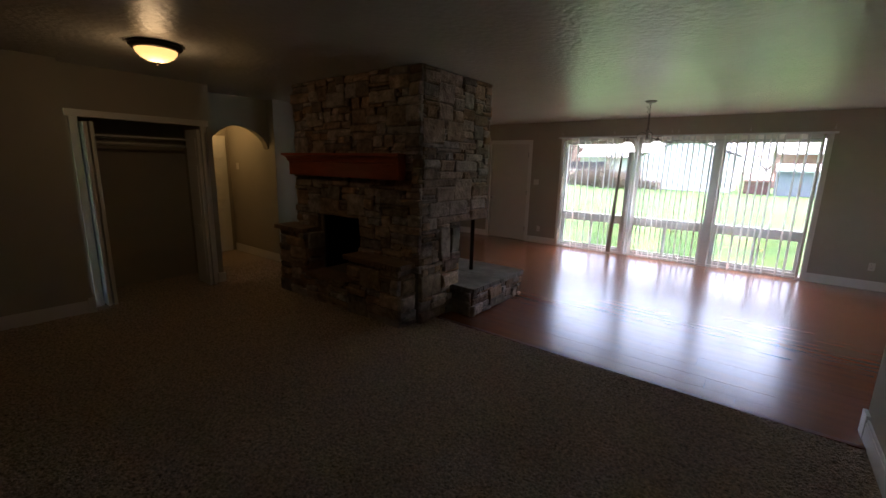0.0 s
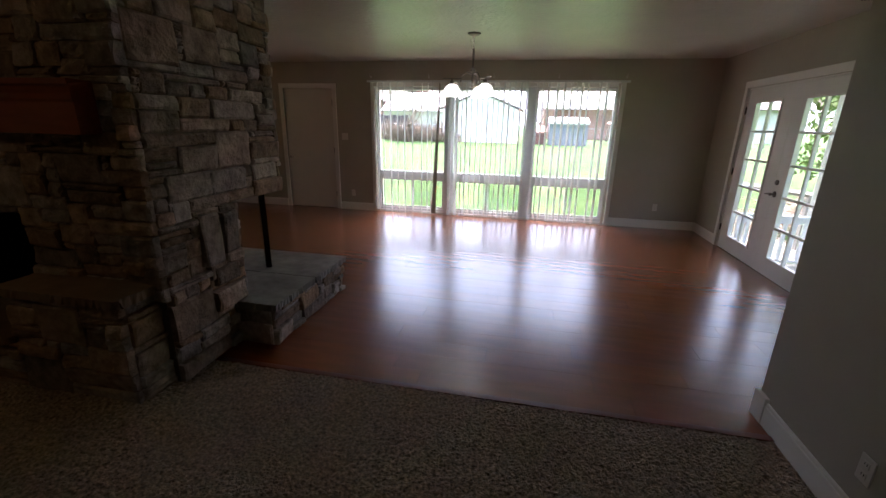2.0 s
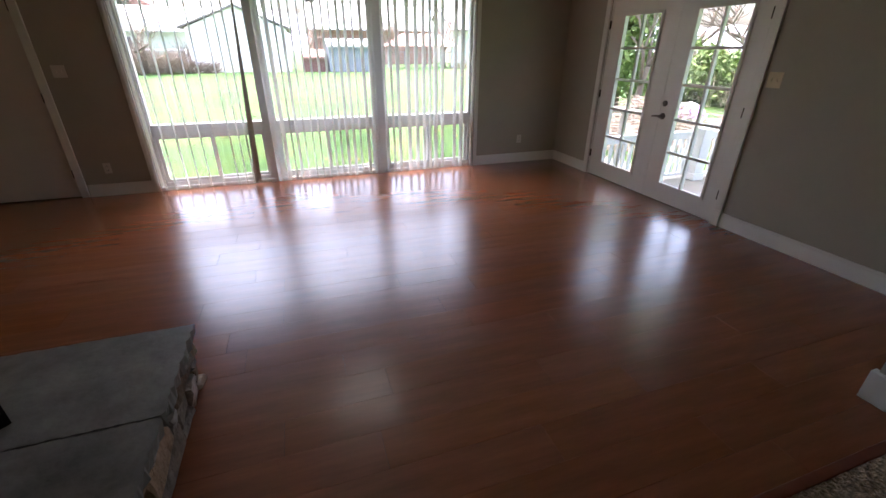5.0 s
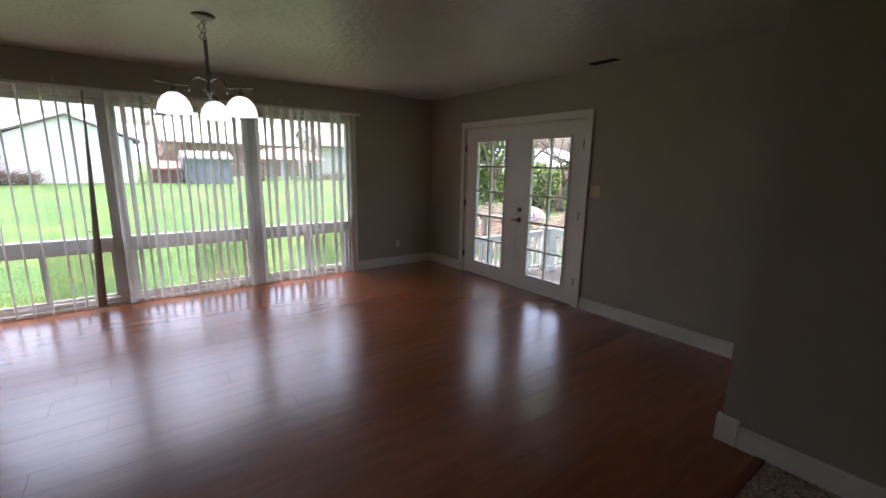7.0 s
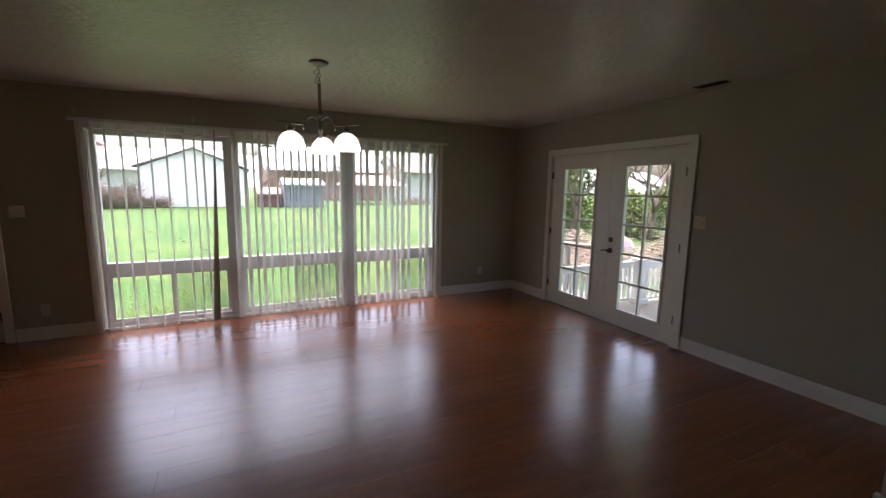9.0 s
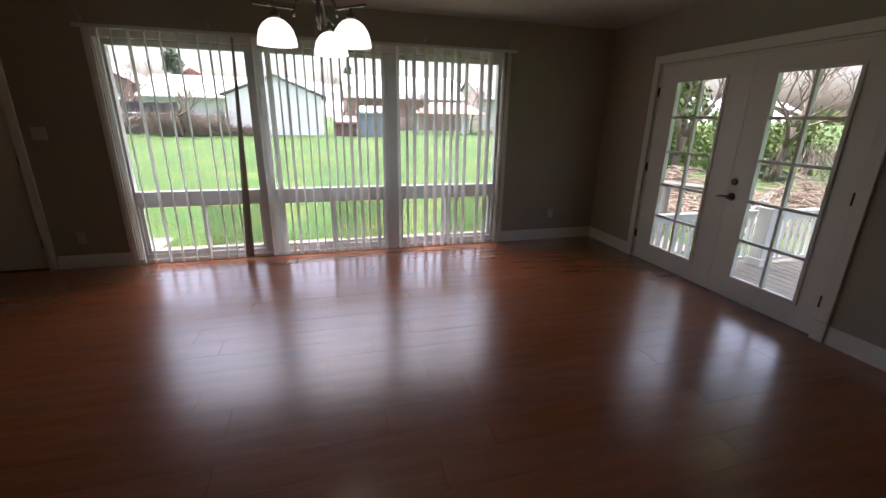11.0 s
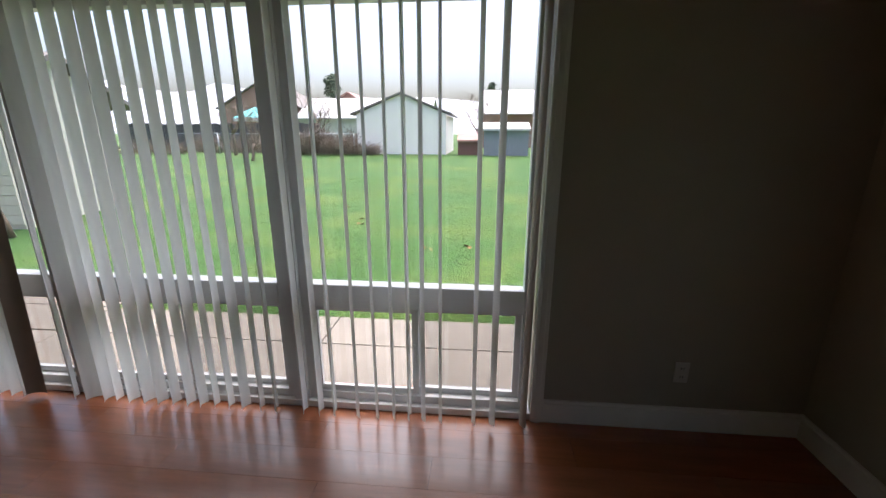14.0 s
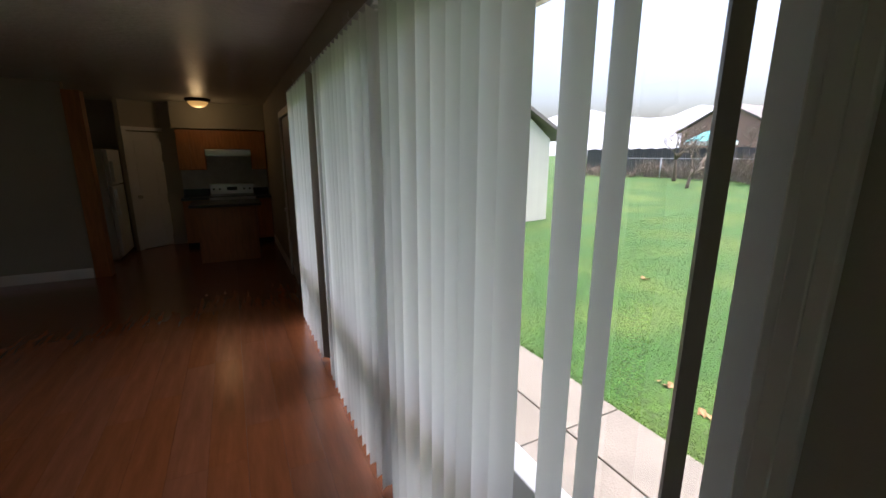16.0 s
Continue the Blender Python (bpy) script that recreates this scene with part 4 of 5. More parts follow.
def gable_house(name, label, x0, x1, y0, y1, z0, eave, ridge, wall, roof, along="y", over=0.3):
    ob = thing(name, label, "building", ((x0 + x1) / 2, (y0 + y1) / 2, z0))
    hx, hy = (x1 - x0) / 2, (y1 - y0) / 2
    bpart("wall", (-hx, hx, -hy, hy, -0.4, eave - z0), wall, ob)
    bm = bmesh.new()
    e, r = eave - z0, ridge - z0
    if along == "y":
        a = [(-hx - over, e - 0.05), (0, r), (hx + over, e - 0.05)]
        for s in (-hy - over, hy + over):
            pass
        lo = [bm.verts.new((p[0], -hy - over * 0.4, p[1])) for p in a] + [bm.verts.new((p[0], -hy - over * 0.4, p[1] + 0.1)) for p in a]
        hi = [bm.verts.new((p[0], hy + over * 0.4, p[1])) for p in a] + [bm.verts.new((p[0], hy + over * 0.4, p[1] + 0.1)) for p in a]
    else:
        a = [(-hy - over, e - 0.05), (0, r), (hy + over, e - 0.05)]
        lo = [bm.verts.new((-hx - over * 0.4, p[0], p[1])) for p in a] + [bm.verts.new((-hx - over * 0.4, p[0], p[1] + 0.1)) for p in a]
        hi = [bm.verts.new((hx + over * 0.4, p[0], p[1])) for p in a] + [bm.verts.new((hx + over * 0.4, p[0], p[1] + 0.1)) for p in a]
    for i, j in ((0, 1), (1, 2)):
        bm.faces.new((lo[i], lo[j], hi[j], hi[i]))
        bm.faces.new((lo[i + 3], lo[j + 3], hi[j + 3], hi[i + 3]))
        bm.faces.new((lo[i], lo[j], lo[j + 3], lo[i + 3]))
        bm.faces.new((hi[i], hi[j], hi[j + 3], hi[i + 3]))
    for i in (0, 2):
        bm.faces.new((lo[i], hi[i], hi[i + 3], lo[i + 3]))
    part("roof", bm, roof, ob)
    bm = bmesh.new()
    if along == "y":
        for s in (-hy, hy):
            d = 0.15 if s < 0 else -0.15
            pts = [(-hx, s), (hx, s)]
            f = [bm.verts.new((-hx, s, e)), bm.verts.new((hx, s, e)), bm.verts.new((0, s, r))]
            g = [bm.verts.new((-hx, s + d, e)), bm.verts.new((hx, s + d, e)), bm.verts.new((0, s + d, r))]
            bm.faces.new(f), bm.faces.new(g[::-1])
            for i in range(3):
                bm.faces.new((f[i], f[(i + 1) % 3], g[(i + 1) % 3], g[i]))
    else:
        for s in (-hx, hx):
            d = 0.15 if s < 0 else -0.15
            f = [bm.verts.new((s, -hy, e)), bm.verts.new((s, hy, e)), bm.verts.new((s, 0, r))]
            g = [bm.verts.new((s + d, -hy, e)), bm.verts.new((s + d, hy, e)), bm.verts.new((s + d, 0, r))]
            bm.faces.new(f), bm.faces.new(g[::-1])
            for i in range(3):
                bm.faces.new((f[i], f[(i + 1) % 3], g[(i + 1) % 3], g[i]))
    part("gable", bm, wall, ob)
    return ob


gar = gable_house("garage", "white garage with low gable roof behind the lawn", -6.2, -1.4, 28.2, 34, 0.4, 2.5, 3.5, WHITEWALL, ROOF)
gs = gable_house("shed", "grey board shed with pale flat roof", 0.60, 2.85, 27.6, 29.6, 0.3, 1.72, 2.0, SHED, PALEROOF, "x", 0.15)
rs2 = gable_house("shed", "small dark red board shed", -0.75, 0.45, 27.9, 29.2, 0.3, 1.15, 1.45, REDWOOD, PINKROOF, "x", 0.1)
pv = thing("pavilion", "open garden pavilion with faded red roof on white posts", "pavilion", (7.0, 32.0, 0.33))
for x in (-1.9, -0.6, 0.7, 1.9):
    for y in (-1.2, 1.2):
        bpart("post", (x - 0.06, x + 0.06, y - 0.06, y + 0.06, 0, 1.5), RAILW, pv)
bm = bmesh.new()
v = [bm.verts.new(q) for q in ((-2.3, -1.6, 1.45), (2.3, -1.6, 1.45), (2.3, 1.6, 1.45), (-2.3, 1.6, 1.45), (-1.2, 0, 2.2), (1.2, 0, 2.2))]
for f in ((0, 1, 5, 4), (2, 3, 4, 5), (0, 4, 3), (1, 2, 5), (0, 3, 2, 1)):
    bm.faces.new([v[i] for i in f])
part("roof", bm, PINKROOF, pv)
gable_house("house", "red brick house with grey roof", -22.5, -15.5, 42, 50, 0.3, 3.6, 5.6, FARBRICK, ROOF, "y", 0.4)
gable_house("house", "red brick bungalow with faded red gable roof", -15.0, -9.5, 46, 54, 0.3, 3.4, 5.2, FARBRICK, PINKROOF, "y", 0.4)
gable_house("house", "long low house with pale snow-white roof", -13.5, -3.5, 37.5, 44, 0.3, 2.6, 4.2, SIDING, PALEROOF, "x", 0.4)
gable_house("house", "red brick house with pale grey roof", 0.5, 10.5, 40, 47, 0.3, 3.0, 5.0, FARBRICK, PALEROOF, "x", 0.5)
gable_house("house", "distant pale house with brown roof", 13, 22, 42, 50, 0.3, 3.2, 5.2, SIDING, ROOF, "x", 0.5)
nb = gable_house("outbuilding", "pale sided outbuilding with grey eave", -13.4, -8.3, 12.8, 15.2, -0.2, 2.1, 3.0, SIDING, ROOF, "x", 0.55)
for kk in range(12):
    bpart("siding_board", (-2.55, 2.565, -1.23, -1.20, 0.0 + kk * 0.19, 0.175 + kk * 0.19), SIDING, nb)

um = thing("patio_umbrella", "teal and white patio umbrella by the brick house", "umbrella", (-13.6, 31.5, 0.33))
part("pole", tube(bmesh.new(), [(0, 0, 0), (0, 0, 2.6)], 0.03, 8), RAILW, um)
part("canopy", lathe(bmesh.new(), [(1.35, 2.1), (0.9, 2.35), (0.4, 2.6), (0.0, 2.75)], 8), TEAL, um)
part("valance", lathe(bmesh.new(), [(1.33, 1.9), (1.36, 2.1)], 8), RAILW, um)


def chainlink(x0, x1, y, z, h, label="galvanised chain-link fence along the lawn"):
    ob = thing("chainlink_fence", label, "fence", ((x0 + x1) / 2, y, z))
    hw = (x1 - x0) / 2
    n = int((x1 - x0) / 2.4)
    for i in range(n + 1):
        x = -hw + 2 * hw * i / n
        part("post", tube(bmesh.new(), [(x, 0, -0.2), (x, 0, h + 0.04)], 0.03, 6), GALV, ob)
    part("rail", tube(bmesh.new(), [(-hw, 0, h), (hw, 0, h)], 0.022, 6), GALV, ob)
    bm = bmesh.new()
    st = 0.16
    for i in range(int((2 * hw + h) / st)):
        for s in (1, -1):
            a = -hw + i * st - (h if s > 0 else 0)
            p, q = (a, 0), (a + s * h, h) if s > 0 else (a - h, h)
            x0_, x1_ = max(-hw, min(hw, p[0])), max(-hw, min(hw, q[0]))
            if abs(x1_ - x0_) < 0.02:
                continue
            zz0 = (x0_ - p[0]) / (q[0] - p[0]) * h
            zz1 = (x1_ - p[0]) / (q[0] - p[0]) * h
            tube(bm, [(x0_, 0, zz0), (x1_, 0, zz1)], 0.003, 3)
    part("mesh", bm, GALV, ob)
    return ob


chainlink(-16.5, -6.3, 27.9, 0.3, 1.2)
chainlink(2.9, 14.0, 31.0, 0.33, 1.1)
fb = thing("board_fence", "dark weathered board fence behind the lawn", "fence", (-15.5, 30.5, 0.3))
for i in range(42):
    bpart("board", (-6.3 + i * 0.3, -6.3 + i * 0.3 + 0.28, -0.02, 0.02, 0, 1.75 + 0.03 * (i % 3)), FENCE, fb)


def bare_tree(place, height, seed, spread=0.9, label="bare leafless tree with fine grey twigs", depth=5):
    ob = thing("tree", label, "tree", place)
    rnd = random.Random(seed)
    bt, bc = bmesh.new(), bmesh.new()

    def grow(p, d, ln, r, lev):
        q = [p]
        for s in range(3):
            d = (d + Vector((rnd.uniform(-1, 1), rnd.uniform(-1, 1), rnd.uniform(-0.4, 0.6))) * 0.16).normalized()
            q.append(q[-1] + d * ln / 3)
        tube(bt if lev < 2 else bc, q, r, 6 if lev < 2 else 3, r * 0.6)
        if lev >= depth:
            return
        for c in range(rnd.choice((2, 3, 3)) + (1 if lev > 1 else 0)):
            dd = (d * 0.7 + Vector((rnd.uniform(-1, 1), rnd.uniform(-1, 1), rnd.uniform(-0.25, 0.8))) * spread).normalized()
            grow(q[rnd.choice((2, 3, 3))], dd, ln * rnd.uniform(0.6, 0.8), r * 0.55, lev + 1)
    grow(Vector((0, 0, -0.1)), Vector((0, 0, 1)), height * 0.28, height * 0.022, 0)
    part("trunk", bt, BARK, ob, "grey-brown trunk and limbs")
    part("crown", bc, TWIG, ob, "bare twigs")
    return ob


bare_tree((-10.2, 24.5, 0.2), 3.6, 2, 1.0)
bare_tree((-8.2, 27.0, 0.3), 4.2, 61, 1.0)
bare_tree((-12.5, 27.0, 0.3), 4.6, 62, 1.0)
bare_tree((0.2, 37.0, 0.33), 5.5, 63, 0.9)
bare_tree((5.5, 37.0, 0.33), 5.5, 64, 0.9)
bare_tree((4.9, 29.5, 0.33), 4.2, 5, 0.9)
bare_tree((9.5, 34, 0.33), 5.0, 8, 0.9)
bare_tree((2.9, 50, 0.33), 6.0, 12, 0.8)
bare_tree((-14.5, 38, 0.33), 6.0, 9, 0.8)
bare_tree((-7.9, 12.2, -0.2), 2.9, 7, 0.7)
bare_tree((14.5, 16.5, -0.3), 7.5, 17, 0.9)
bare_tree((17.5, 11.0, -0.3), 8.0, 19, 0.9)


def thicket(place, w, d, h, seed, n=800, mat=None, label="tangled bare grey shrub thicket"):
    ob = thing("shrub", label, "shrub", place)
    rnd = random.Random(seed)
    bm = bmesh.new()
    for i in range(n):
        x, y = rnd.uniform(-w, w), rnd.uniform(-d, d)
        top = h * (0.6 + 0.4 * noise.noise(Vector((x * 0.7, y, seed))) + rnd.uniform(-0.15, 0.15))
        p = Vector((x, y, rnd.uniform(0, top * 0.6)))
        q = p + Vector((rnd.uniform(-0.5, 0.5), rnd.uniform(-0.4, 0.4), rnd.uniform(0.2, 0.5) * top))
        tube(bm, [p, (p + q) / 2 + Vector((rnd.uniform(-0.1, 0.1), 0, 0.05)), q], rnd.uniform(0.01, 0.022), 3, 0.005)
    part("branches", bm, mat or TWIG, ob)
    return ob


thicket((-9.0, 28.9, 0.3), 2.9, 0.7, 2.3, 3, 1500)
thicket((-8.0, 27.6, 0.4), 1.7, 0.5, 2.0, 71, 1100)
thicket((-5.6, 27.7, 0.4), 0.7, 0.25, 1.0, 72, 260)
thicket((-13.8, 28.9, 0.3), 2.2, 0.7, 1.9, 4, 900)
thicket((-17.5, 27.5, 0.3), 2.0, 0.7, 1.4, 6, 500)
thicket((10.5, 30.0, 0.3), 2.2, 0.7, 1.0, 8, 400)


def leafy(place, w, h, seed, n=2600, trunk=True, size=0.09, label="green leafy tree with uneven crown", mat=None):
    ob = thing("tree" if trunk else "bush", label, "tree" if trunk else "bush", place)
    rnd = random.Random(seed)
    if trunk:
        bt = bmesh.new()
        tube(bt, [(0, 0, -0.2), (0.05, 0.03, h * 0.4), (0, 0.1, h * 0.8)], 0.09, 8, 0.03)
        for a in range(5):
            c, s = math.cos(a * 1.3), math.sin(a * 1.3)
            tube(bt, [(0.03, 0.03, h * (0.3 + 0.1 * a)), (w * 0.5 * c, w * 0.5 * s, h * (0.45 + 0.1 * a))], 0.04, 5, 0.012)
        part("trunk", bt, BARK, ob)
    verts, faces = [], []
    clumps = [(Vector((rnd.uniform(-w, w) * 0.7, rnd.uniform(-w, w) * 0.7, h * rnd.uniform(0.22, 0.95))), rnd.uniform(0.25, 0.55) * w) for _ in range(26)]
    for i in range(n):
        c, r = rnd.choice(clumps)
        d = Vector((rnd.gauss(0, 1), rnd.gauss(0, 1), rnd.gauss(0, 1))).normalized() * r * rnd.uniform(0.6, 1.05)
        p = c + d
        a = Vector((rnd.uniform(-1, 1), rnd.uniform(-1, 1), rnd.uniform(-1, 1))).normalized() * size * rnd.uniform(0.6, 1.3)
        b = a.cross(Vector((rnd.uniform(-1, 1), rnd.uniform(-1, 1), rnd.uniform(-1, 1)))).normalized() * size * 0.5
        k0 = len(verts)
        verts += [tuple(p - a), tuple(p + b), tuple(p + a), tuple(p - b)]
        faces.append((k0, k0 + 1, k0 + 2, k0 + 3))
    me = bpy.data.meshes.new("crown")
    me.from_pydata(verts, [], faces)
    me.materials.append(mat or LEAF)
    cr = new("crown", me)
    cr.parent = ob
    return ob


leafy((8.6, 14.0, -0.3), 1.9, 4.8, 21, 11000, size=0.11)
bare_tree((8.2, 12.6, -0.3), 5.5, 51, 0.7)
leafy((13.2, 14.6, -0.3), 1.7, 1.7, 27, 7000, False, size=0.1, label="green leafy bush at the yard edge")
bare_tree((12.5, 13.0, -0.3), 6.5, 41, 0.9)
bare_tree((11.0, 10.2, -0.3), 6.0, 42, 0.9)
bare_tree((15.5, 14.0, -0.3), 7.5, 43, 0.9)
thicket((17, 15, -0.3), 5.0, 3.0, 2.2, 44, 1500)
thicket((19, 8, -0.3), 4.0, 3.0, 2.6, 45, 700)
leafy((13.5, 8.0, -0.3), 1.4, 1.2, 23, 3000, False, label="green leafy bush behind the deck")
leafy((-13.0, 44, 0.3), 0.9, 6.5, 24, 1800, size=0.2, label="dull green conifer in the distance", mat=CONIFER)
leafy((1.8, 52, 0.3), 1.0, 6.5, 25, 1800, size=0.2, label="dull green conifer in the distance", mat=CONIFER)

# deck with white railing beyond the french doors
DZ = -0.22
shell("deck_base", [(EX + 0.16, 4.95, 3.4, 6.95, -0.6, DZ - 0.035)], DECKW)
deck = new("deck")
tagged(deck, kind="structure")
for i in range(18):
    bpart("board", (EX + 0.16 + i * 0.14, EX + 0.16 + i * 0.14 + 0.134, 3.4, 6.95, DZ - 0.03, DZ), DECKW, deck)
shell("door_step", [(EX + 0.16, EX + 0.5, 4.8, 6.95, DZ, -0.06)], DECKW, bevel=0.005)


def railing(x0, y0, x1, y1, h=0.70):
    ob = thing("deck_railing", "white painted deck railing with square balusters", "railing", (x0, y0, DZ))
    ln = math.hypot(x1 - x0, y1 - y0)
    ob.rotation_euler = (0, 0, math.atan2(y1 - y0, x1 - x0))
    bpart("top_rail", (0, ln, -0.05, 0.05, h - 0.035, h), RAILW, ob, bevel=0.005)
    bpart("apron", (0, ln, -0.02, 0.02, h - 0.11, h - 0.035), RAILW, ob)
    bpart("bottom_rail", (0, ln, -0.02, 0.02, 0.05, 0.09), RAILW, ob)
    n = int(ln / 0.115)
    for i in range(n + 1):
        x = 0.03 + (ln - 0.06) * i / n
        bpart("baluster", (x - 0.019, x + 0.019, -0.019, 0.019, 0.09, h - 0.11), RAILW, ob)
    return ob


railing(2.38, 6.82, 3.92, 6.82)
railing(4.16, 6.72, 4.85, 6.72)
railing(4.87, 6.6, 4.87, 5.2)
por = thing("porch_post", "stout white boxed newel post at the deck railing", "post", (4.04, 6.72, DZ))
bpart("shaft", (-0.085, 0.085, -0.085, 0.085, 0, 0.72), RAILW, por, bevel=0.006)
bpart("cap", (-0.11, 0.11, -0.11, 0.11, 0.72, 0.75), RAILW, por, bevel=0.006)
bpart("collar", (-0.10, 0.10, -0.10, 0.10, 0, 0.10), RAILW, por, bevel=0.006)
# never in view: supposed from the tall post, sized to cut skylight at the doors
shell("unseen_porch_roof", [(EX + 0.16, 5.4, 3.4, 7.6, 2.64, 2.76)], SIDING)
pp = thing("porch_post", "tall slim white square porch post beyond the french doors", "post", (3.35, 6.96, -0.46))
bpart("shaft", (-0.05, 0.05, -0.05, 0.05, 0, 3.1), RAILW, pp, bevel=0.006)
st = thing("stair_railing", "white painted stair railing falling away behind the deck railing", "railing", (3.8, 7.05, DZ))
for k in (0.0, 0.26):
    part("rail", tube(bmesh.new(), [(-0.02, 0, 0.05 + k), (0.62, 0, 0.62 + k)], 0.022, 4), RAILW, st)
for x in (0.1, 0.26, 0.42, 0.58):
    bpart("baluster", (x - 0.016, x + 0.016, -0.016, 0.016, -0.2, 0.18 + x * 0.9), RAILW, st)
sr = thing("stair_rail", "weathered grey plank handrail on posts below the deck", "handrail", (3.0, 8.45, -0.46))
tube_pts = [(0, 0, 1.15), (2.4, 0.25, 0.85)]
part("rail", tube(bmesh.new(), tube_pts, 0.045, 4), DECKW, sr)
for x, hh in ((0.05, 1.14), (1.2, 0.99), (2.3, 0.85)):
    bpart("post", (x - 0.04, x + 0.04, x * 0.1 - 0.04, x * 0.1 + 0.04, 0, hh), DECKW, sr)
for j, (x, y, hh) in enumerate(((4.9, 10.0, 0.6), (6.7, 9.6, 0.65), (7.0, 11.2, 0.7), (9.2, 9.8, 0.6))):
    bp = thing("brush_pile", "heap of cut brown branches on the lawn", "brush pile", (x, y, -0.44))
    rnd = random.Random(31 + j)
    bm = bmesh.new()
    for i in range(520):
        a, r = rnd.uniform(0, 6.28), rnd.uniform(0, 1.4)
        z = max(0.02, (1.4 - r) * hh * rnd.random())
        p = Vector((r * math.cos(a), r * math.sin(a), z))
        q = p + Vector((rnd.uniform(-0.6, 0.6), rnd.uniform(-0.6, 0.6), rnd.uniform(-0.08, 0.14)))
        tube(bm, [p, (p + q) / 2 + Vector((0, 0, rnd.uniform(0, 0.06))), q], rnd.uniform(0.008, 0.022), 4, 0.005)
    part("branches", bm, BRUSH, bp)
tp = thing("garden_parasol", "small purple and white striped garden parasol", "parasol", (7.7, 10.3, -0.43))
part("pole", tube(bmesh.new(), [(0, 0, 0), (0, 0, 0.75)], 0.02, 6), RAILW, tp)
part("canopy", lathe(bmesh.new(), [(0.42, 0.50), (0.33, 0.66), (0.18, 0.76), (0, 0.80)], 10), PURPLE, tp)
for k in range(5):
    a = k * 2 * math.pi / 5
    part("stripe", tube(bmesh.new(), [(0.425 * math.cos(a), 0.425 * math.sin(a), 0.50), (0.335 * math.cos(a), 0.335 * math.sin(a), 0.668), (0.18 * math.cos(a), 0.18 * math.sin(a), 0.768), (0, 0, 0.81)], 0.03, 4), RAILW, tp, "white stripe")


lf = random.Random(8)
for i in range(14):
    x, y = (-0.55, 10.35) if i == 0 else (lf.uniform(-4, 3), lf.uniform(9.6, 17))
    dl = thing("fallen_leaf", "dry brown fallen leaves lying on the lawn", "leaf", (x, y, ground_z(y) + 0.012), group="fallen leaves on the lawn")
    bm = bmesh.new()
    for q in range(5 if i == 0 else 3):
        a = lf.uniform(0, 6.28)
        c = Vector((lf.uniform(-0.08, 0.08), lf.uniform(-0.08, 0.08), 0))
        d = Vector((math.cos(a), math.sin(a), lf.uniform(0.0, 0.4))) * 0.05
        e = Vector((-math.sin(a), math.cos(a), lf.uniform(0.0, 0.5))) * 0.03
        w = Vector((0, 0, 0.006))
        vs = [bm.verts.new(v) for v in (c - d, c + e + w * 3, c + d, c - e + w)]
        bm.faces.new(vs)
    part("blades", bm, DEADLEAF, dl)

def lawn_blades(x0, x1, y0, y1, n, size):
    """Upright tapered grass blades in uneven tufts."""
    g = np.random.default_rng(21)
    x, y = g.uniform(x0, x1, n), y0 + (y1 - y0) * g.random(n) ** 2.3
    keep = (y > 10.75) | (x > -3.66)
    x, y = x[keep], y[keep]
    tuft = np.sin(x * 3.1 + np.sin(y * 2.3) * 2) * np.sin(y * 3.7 + np.sin(x * 1.7) * 2)
    h = size * (0.7 + 0.35 * tuft + g.uniform(-0.25, 0.35, x.size))
    z = -0.462 + np.clip((y - 9.5) / 18.5, 0, 1) * 0.90
    a = g.uniform(0, 2 * math.pi, x.size)
    w = g.uniform(0.003, 0.006, x.size) * (size / 0.05)
    lean = g.uniform(-1.3, 1.3, (2, x.size)) * h
    v = np.stack([np.stack([x - w * np.cos(a), y - w * np.sin(a), z], -1), np.stack([x + w * np.cos(a), y + w * np.sin(a), z], -1),
                  np.stack([x + lean[0], y + lean[1], z + h], -1)], 1).reshape(-1, 3)
    me = bpy.data.meshes.new("grass")
    me.from_pydata(v.tolist(), [], np.arange(len(v)).reshape(-1, 3).tolist())
    me.materials.append(BLADE)
    return tagged(new("grass", me), "short green spring grass blades on the lawn", kind="stuff")


lawn_blades(-6.5, 4.5, 9.72, 20.0, 70000, 0.034)

# distant hills, their haze painted as a pale blue-grey colour
bm = bmesh.new()
prev = None
for i in range(81):
    x = -1400 + i * 35
    h = 60 + 55 * noise.noise(Vector((i * 0.09, 3.1, 0))) + 18 * noise.noise(Vector((i * 0.4, 7.7, 0))) + (70 if x < -300 else 0) * min(1, (-300 - x) / 400)
    cur = (bm.verts.new((x, 900, -10)), bm.verts.new((x, 1050, h)), bm.verts.new((x, 1300, h * 0.8)))
    if prev:
        bm.faces.new((prev[0], cur[0], cur[1], prev[1]))
        bm.faces.new((prev[1], cur[1], cur[2], prev[2]))
    prev = cur
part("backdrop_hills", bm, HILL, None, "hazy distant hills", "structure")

# ---- many small pieces ----
rs = random.Random(41)
cu, cz = 0.05, H / 65
stone_face((FX1, 3.08, 0.33), (-1, 0, 0), (0, 1, 0), 3, 18, 0.055, 0.037, lambda i, j: False, rs)
stone_face((FX0 - 0.035, FY0, 0), (1, 0, 0), (0, -1, 0), 42, 65, (FX1 - FX0 + 0.07) / 42, cz,
           lambda i, j: (j < 26 and 9 <= i <= 23) or (j < 21 and i < 9) or (j < 14 and i > 23), rs)
stone_face((FX1, FY0, 0), (0, 1, 0), (1, 0, 0), 22, 65, (FY1 - FY0) / 22, cz, lambda i, j: (j < 26 and i >= 12) or (j < 8 and i > 9), rs)
stone_face((FX0, FY1, 0), (0, -1, 0), (-1, 0, 0), 22, 65, (FY1 - FY0) / 22, cz, lambda i, j: j < 0, rs)
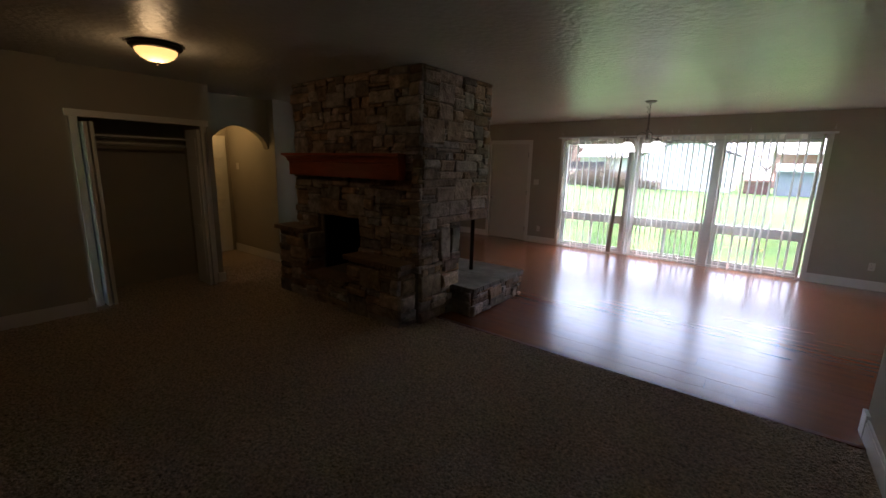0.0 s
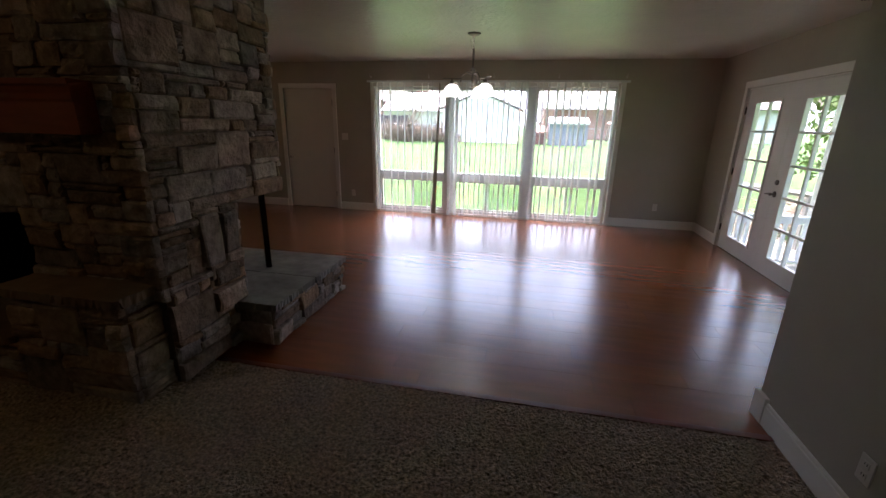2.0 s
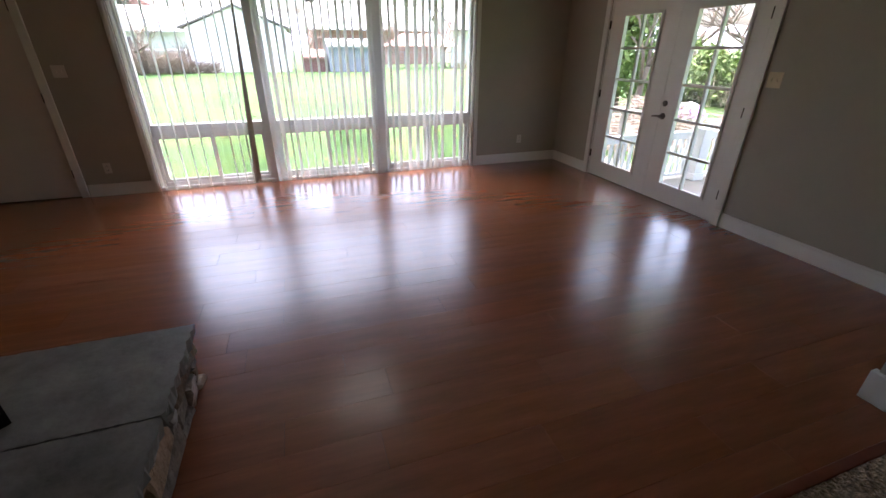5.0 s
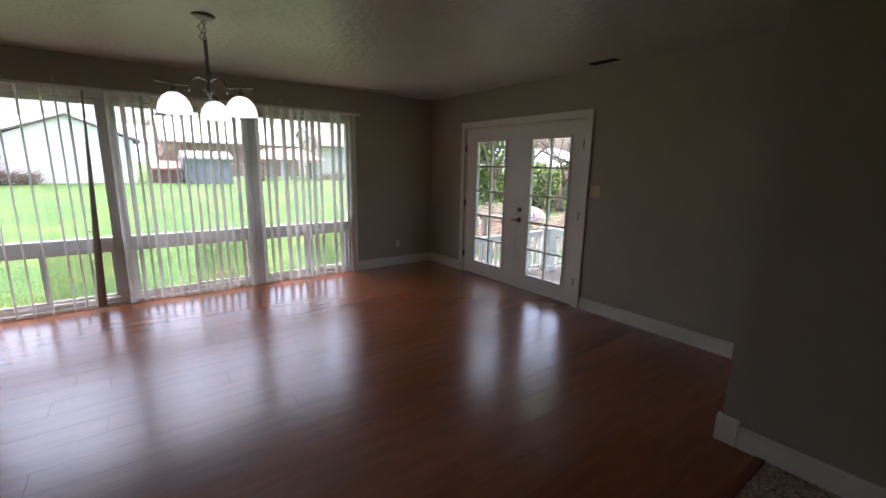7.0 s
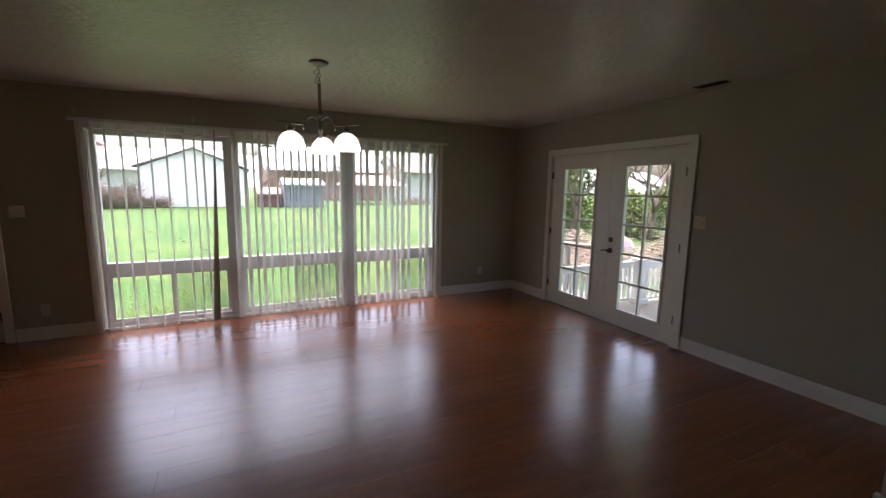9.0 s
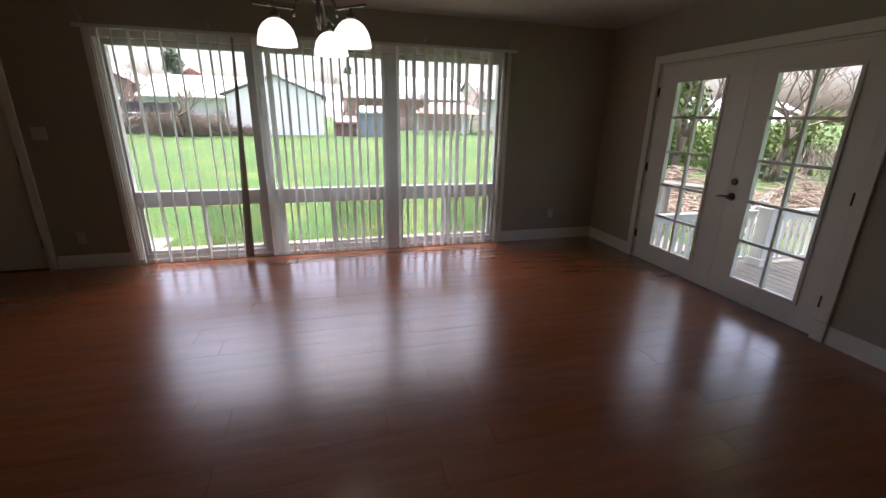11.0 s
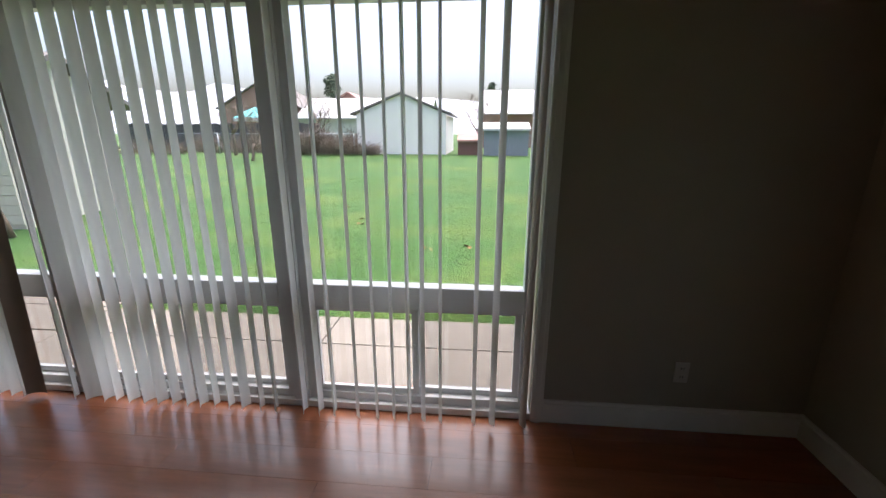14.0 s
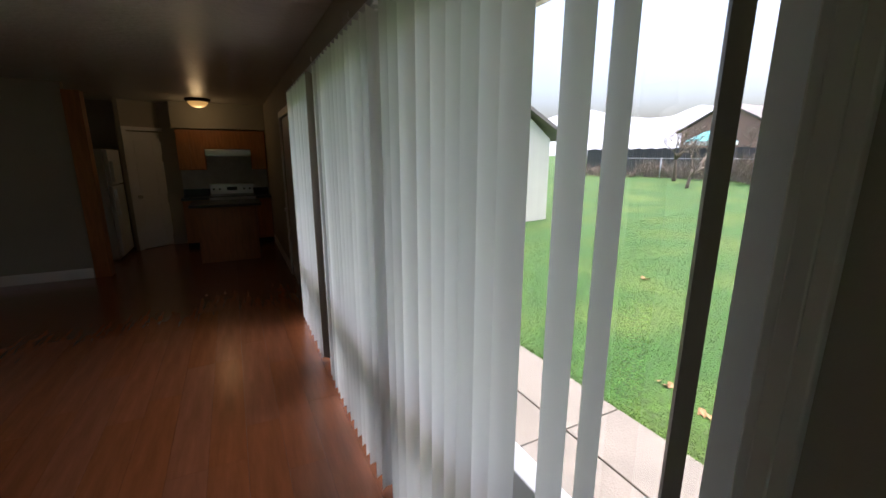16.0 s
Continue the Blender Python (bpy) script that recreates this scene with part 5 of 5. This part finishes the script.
stone_face((FX1 + 0.035, FY1, 0), (-1, 0, 0), (0, 1, 0), 42, 65, (FX1 - FX0 + 0.07) / 42, cz, lambda i, j: (j < 26 and i < 14), rs)
stone_face((-2.55, 2.22, 0), (0, 1, 0), (1, 0, 0), 4, 16, 0.053, 0.0381, lambda i, j: False, rs)
stone_face((-3.29, 2.22, 0), (1, 0, 0), (0, -1, 0), 15, 16, 0.0515, 0.0381, lambda i, j: False, rs)
stone_face((-4.61, 2.22, 0), (1, 0, 0), (0, -1, 0), 10, 21, 0.056, 0.0381, lambda i, j: False, rs)
stone_face((-4.07, 2.22, 0), (1, 0, 0), (0, -1, 0), 15, 8, 0.0535, 0.0362, lambda i, j: False, rs)
stone_face((-4.07, 2.22, 0.29), (0, 1, 0), (1, 0, 0), 4, 10, 0.055, 0.051, lambda i, j: False, rs)
stone_face((-2.19, 2.96, 0), (0, 1, 0), (1, 0, 0), 26, 7, 0.0432, 0.04, lambda i, j: False, rs)
for (jy, jz, jw, jh) in ((2.70, 0.66, 0.16, 0.33), (2.87, 0.70, 0.15, 0.28), (2.74, 0.33, 0.30, 0.14), (2.78, 0.50, 0.22, 0.13), (2.90, 0.62, 0.14, 0.08)):
    stone(Vector((FX1 + 0.03, jy, jz)) - FO, Vector((0, 1, 0)), Vector((1, 0, 0)), jw, jh, rs)
stone_face((-2.52, 3.0, 0), (1, 0, 0), (0, -1, 0), 7, 7, 0.05, 0.04, lambda i, j: False, rs)
stone_face((-2.20, 4.04, 0), (-1, 0, 0), (0, 1, 0), 20, 7, 0.05, 0.04, lambda i, j: False, rs)

# carpet pile, tuft by tuft, where the camera walks
def carpet_pile(x0, x1, y0, y1, step):
    nx, ny = int((x1 - x0) / step), int((y1 - y0) / step)
    r = np.random.default_rng(7)
    gx, gy = np.meshgrid(np.linspace(x0, x1, nx), np.linspace(y0, y1, ny), indexing="ij")
    h = r.random((nx, ny)) ** 1.3 * 0.011
    low = r.random((nx // 12 + 2, ny // 5 + 2))
    h += 0.004 * low[(np.arange(nx) // 12)[:, None], (np.arange(ny) // 5)[None, :]]
    gx = gx + r.uniform(-0.4, 0.4, gx.shape) * step
    gy = gy + r.uniform(-0.4, 0.4, gy.shape) * step
    for g, a, b in ((gx, x0, x1), (gy, y0, y1)):
        np.clip(g, a, b, out=g)
    verts = np.stack([gx, gy, h - 0.002], -1).reshape(-1, 3)
    idx = np.arange(nx * ny).reshape(nx, ny)
    quads = np.stack([idx[:-1, :-1], idx[1:, :-1], idx[1:, 1:], idx[:-1, 1:]], -1).reshape(-1, 4)
    me = bpy.data.meshes.new("carpet_pile")
    me.from_pydata(verts.tolist(), [], quads.tolist())
    me.materials.append(CARPET)
    return tagged(new("carpet_pile", me), "brown cut-pile carpet tufts", kind="stuff")


carpet_pile(-5.28, 0.90, -1.1, FLOOR_EDGE - 0.014, 0.0115)
carpet_pile(-5.28, 0.90, -4.0, -1.1, 0.03)
carpet_pile(-6.25, -5.28, 0.5, 4.0, 0.02)

# laminate planks run along x
planks = new("floor_laminate")
tagged(planks, "red-brown glossy laminate plank floor", kind="structure")
rp = random.Random(51)
PW, PL = 0.195, 1.29
meshes = {}


def plank(x0, x1, y0, y1):
    key = (round(x1 - x0, 2), round(y1 - y0, 3))
    if key not in meshes:
        bm = bmesh.new()
        box(bm, 0, x1 - x0 - 0.0012, 0, y1 - y0 - 0.0012, -0.012, 0.0)
        me = bpy.data.meshes.new("plank")
        bmesh.ops.recalc_face_normals(bm, faces=bm.faces)
        bm.to_mesh(me)
        bm.free()
        me.materials.append(LAMINATE)
        meshes[key] = me
    ob = new("plank", meshes[key])
    ob.location = (x0, y0, rp.uniform(-0.0003, 0.0003))
    ob.rotation_euler = (radians(rp.uniform(-0.03, 0.03)), 0, 0)
    ob.parent = planks


y = FLOOR_EDGE
while y < NY:
    y1 = min(NY, y + PW)
    west = -9.4 if y > 4.1 else -4.62
    x = west - round(rp.uniform(0, PL), 1)
    while x < EX:
        a, b = max(x, west), min(x + PL, EX)
        if b - a > 0.03 and not (x > 0.9 and y1 < 2.7):
            plank(a, b, y, y1)
        x += PL
    y += PW
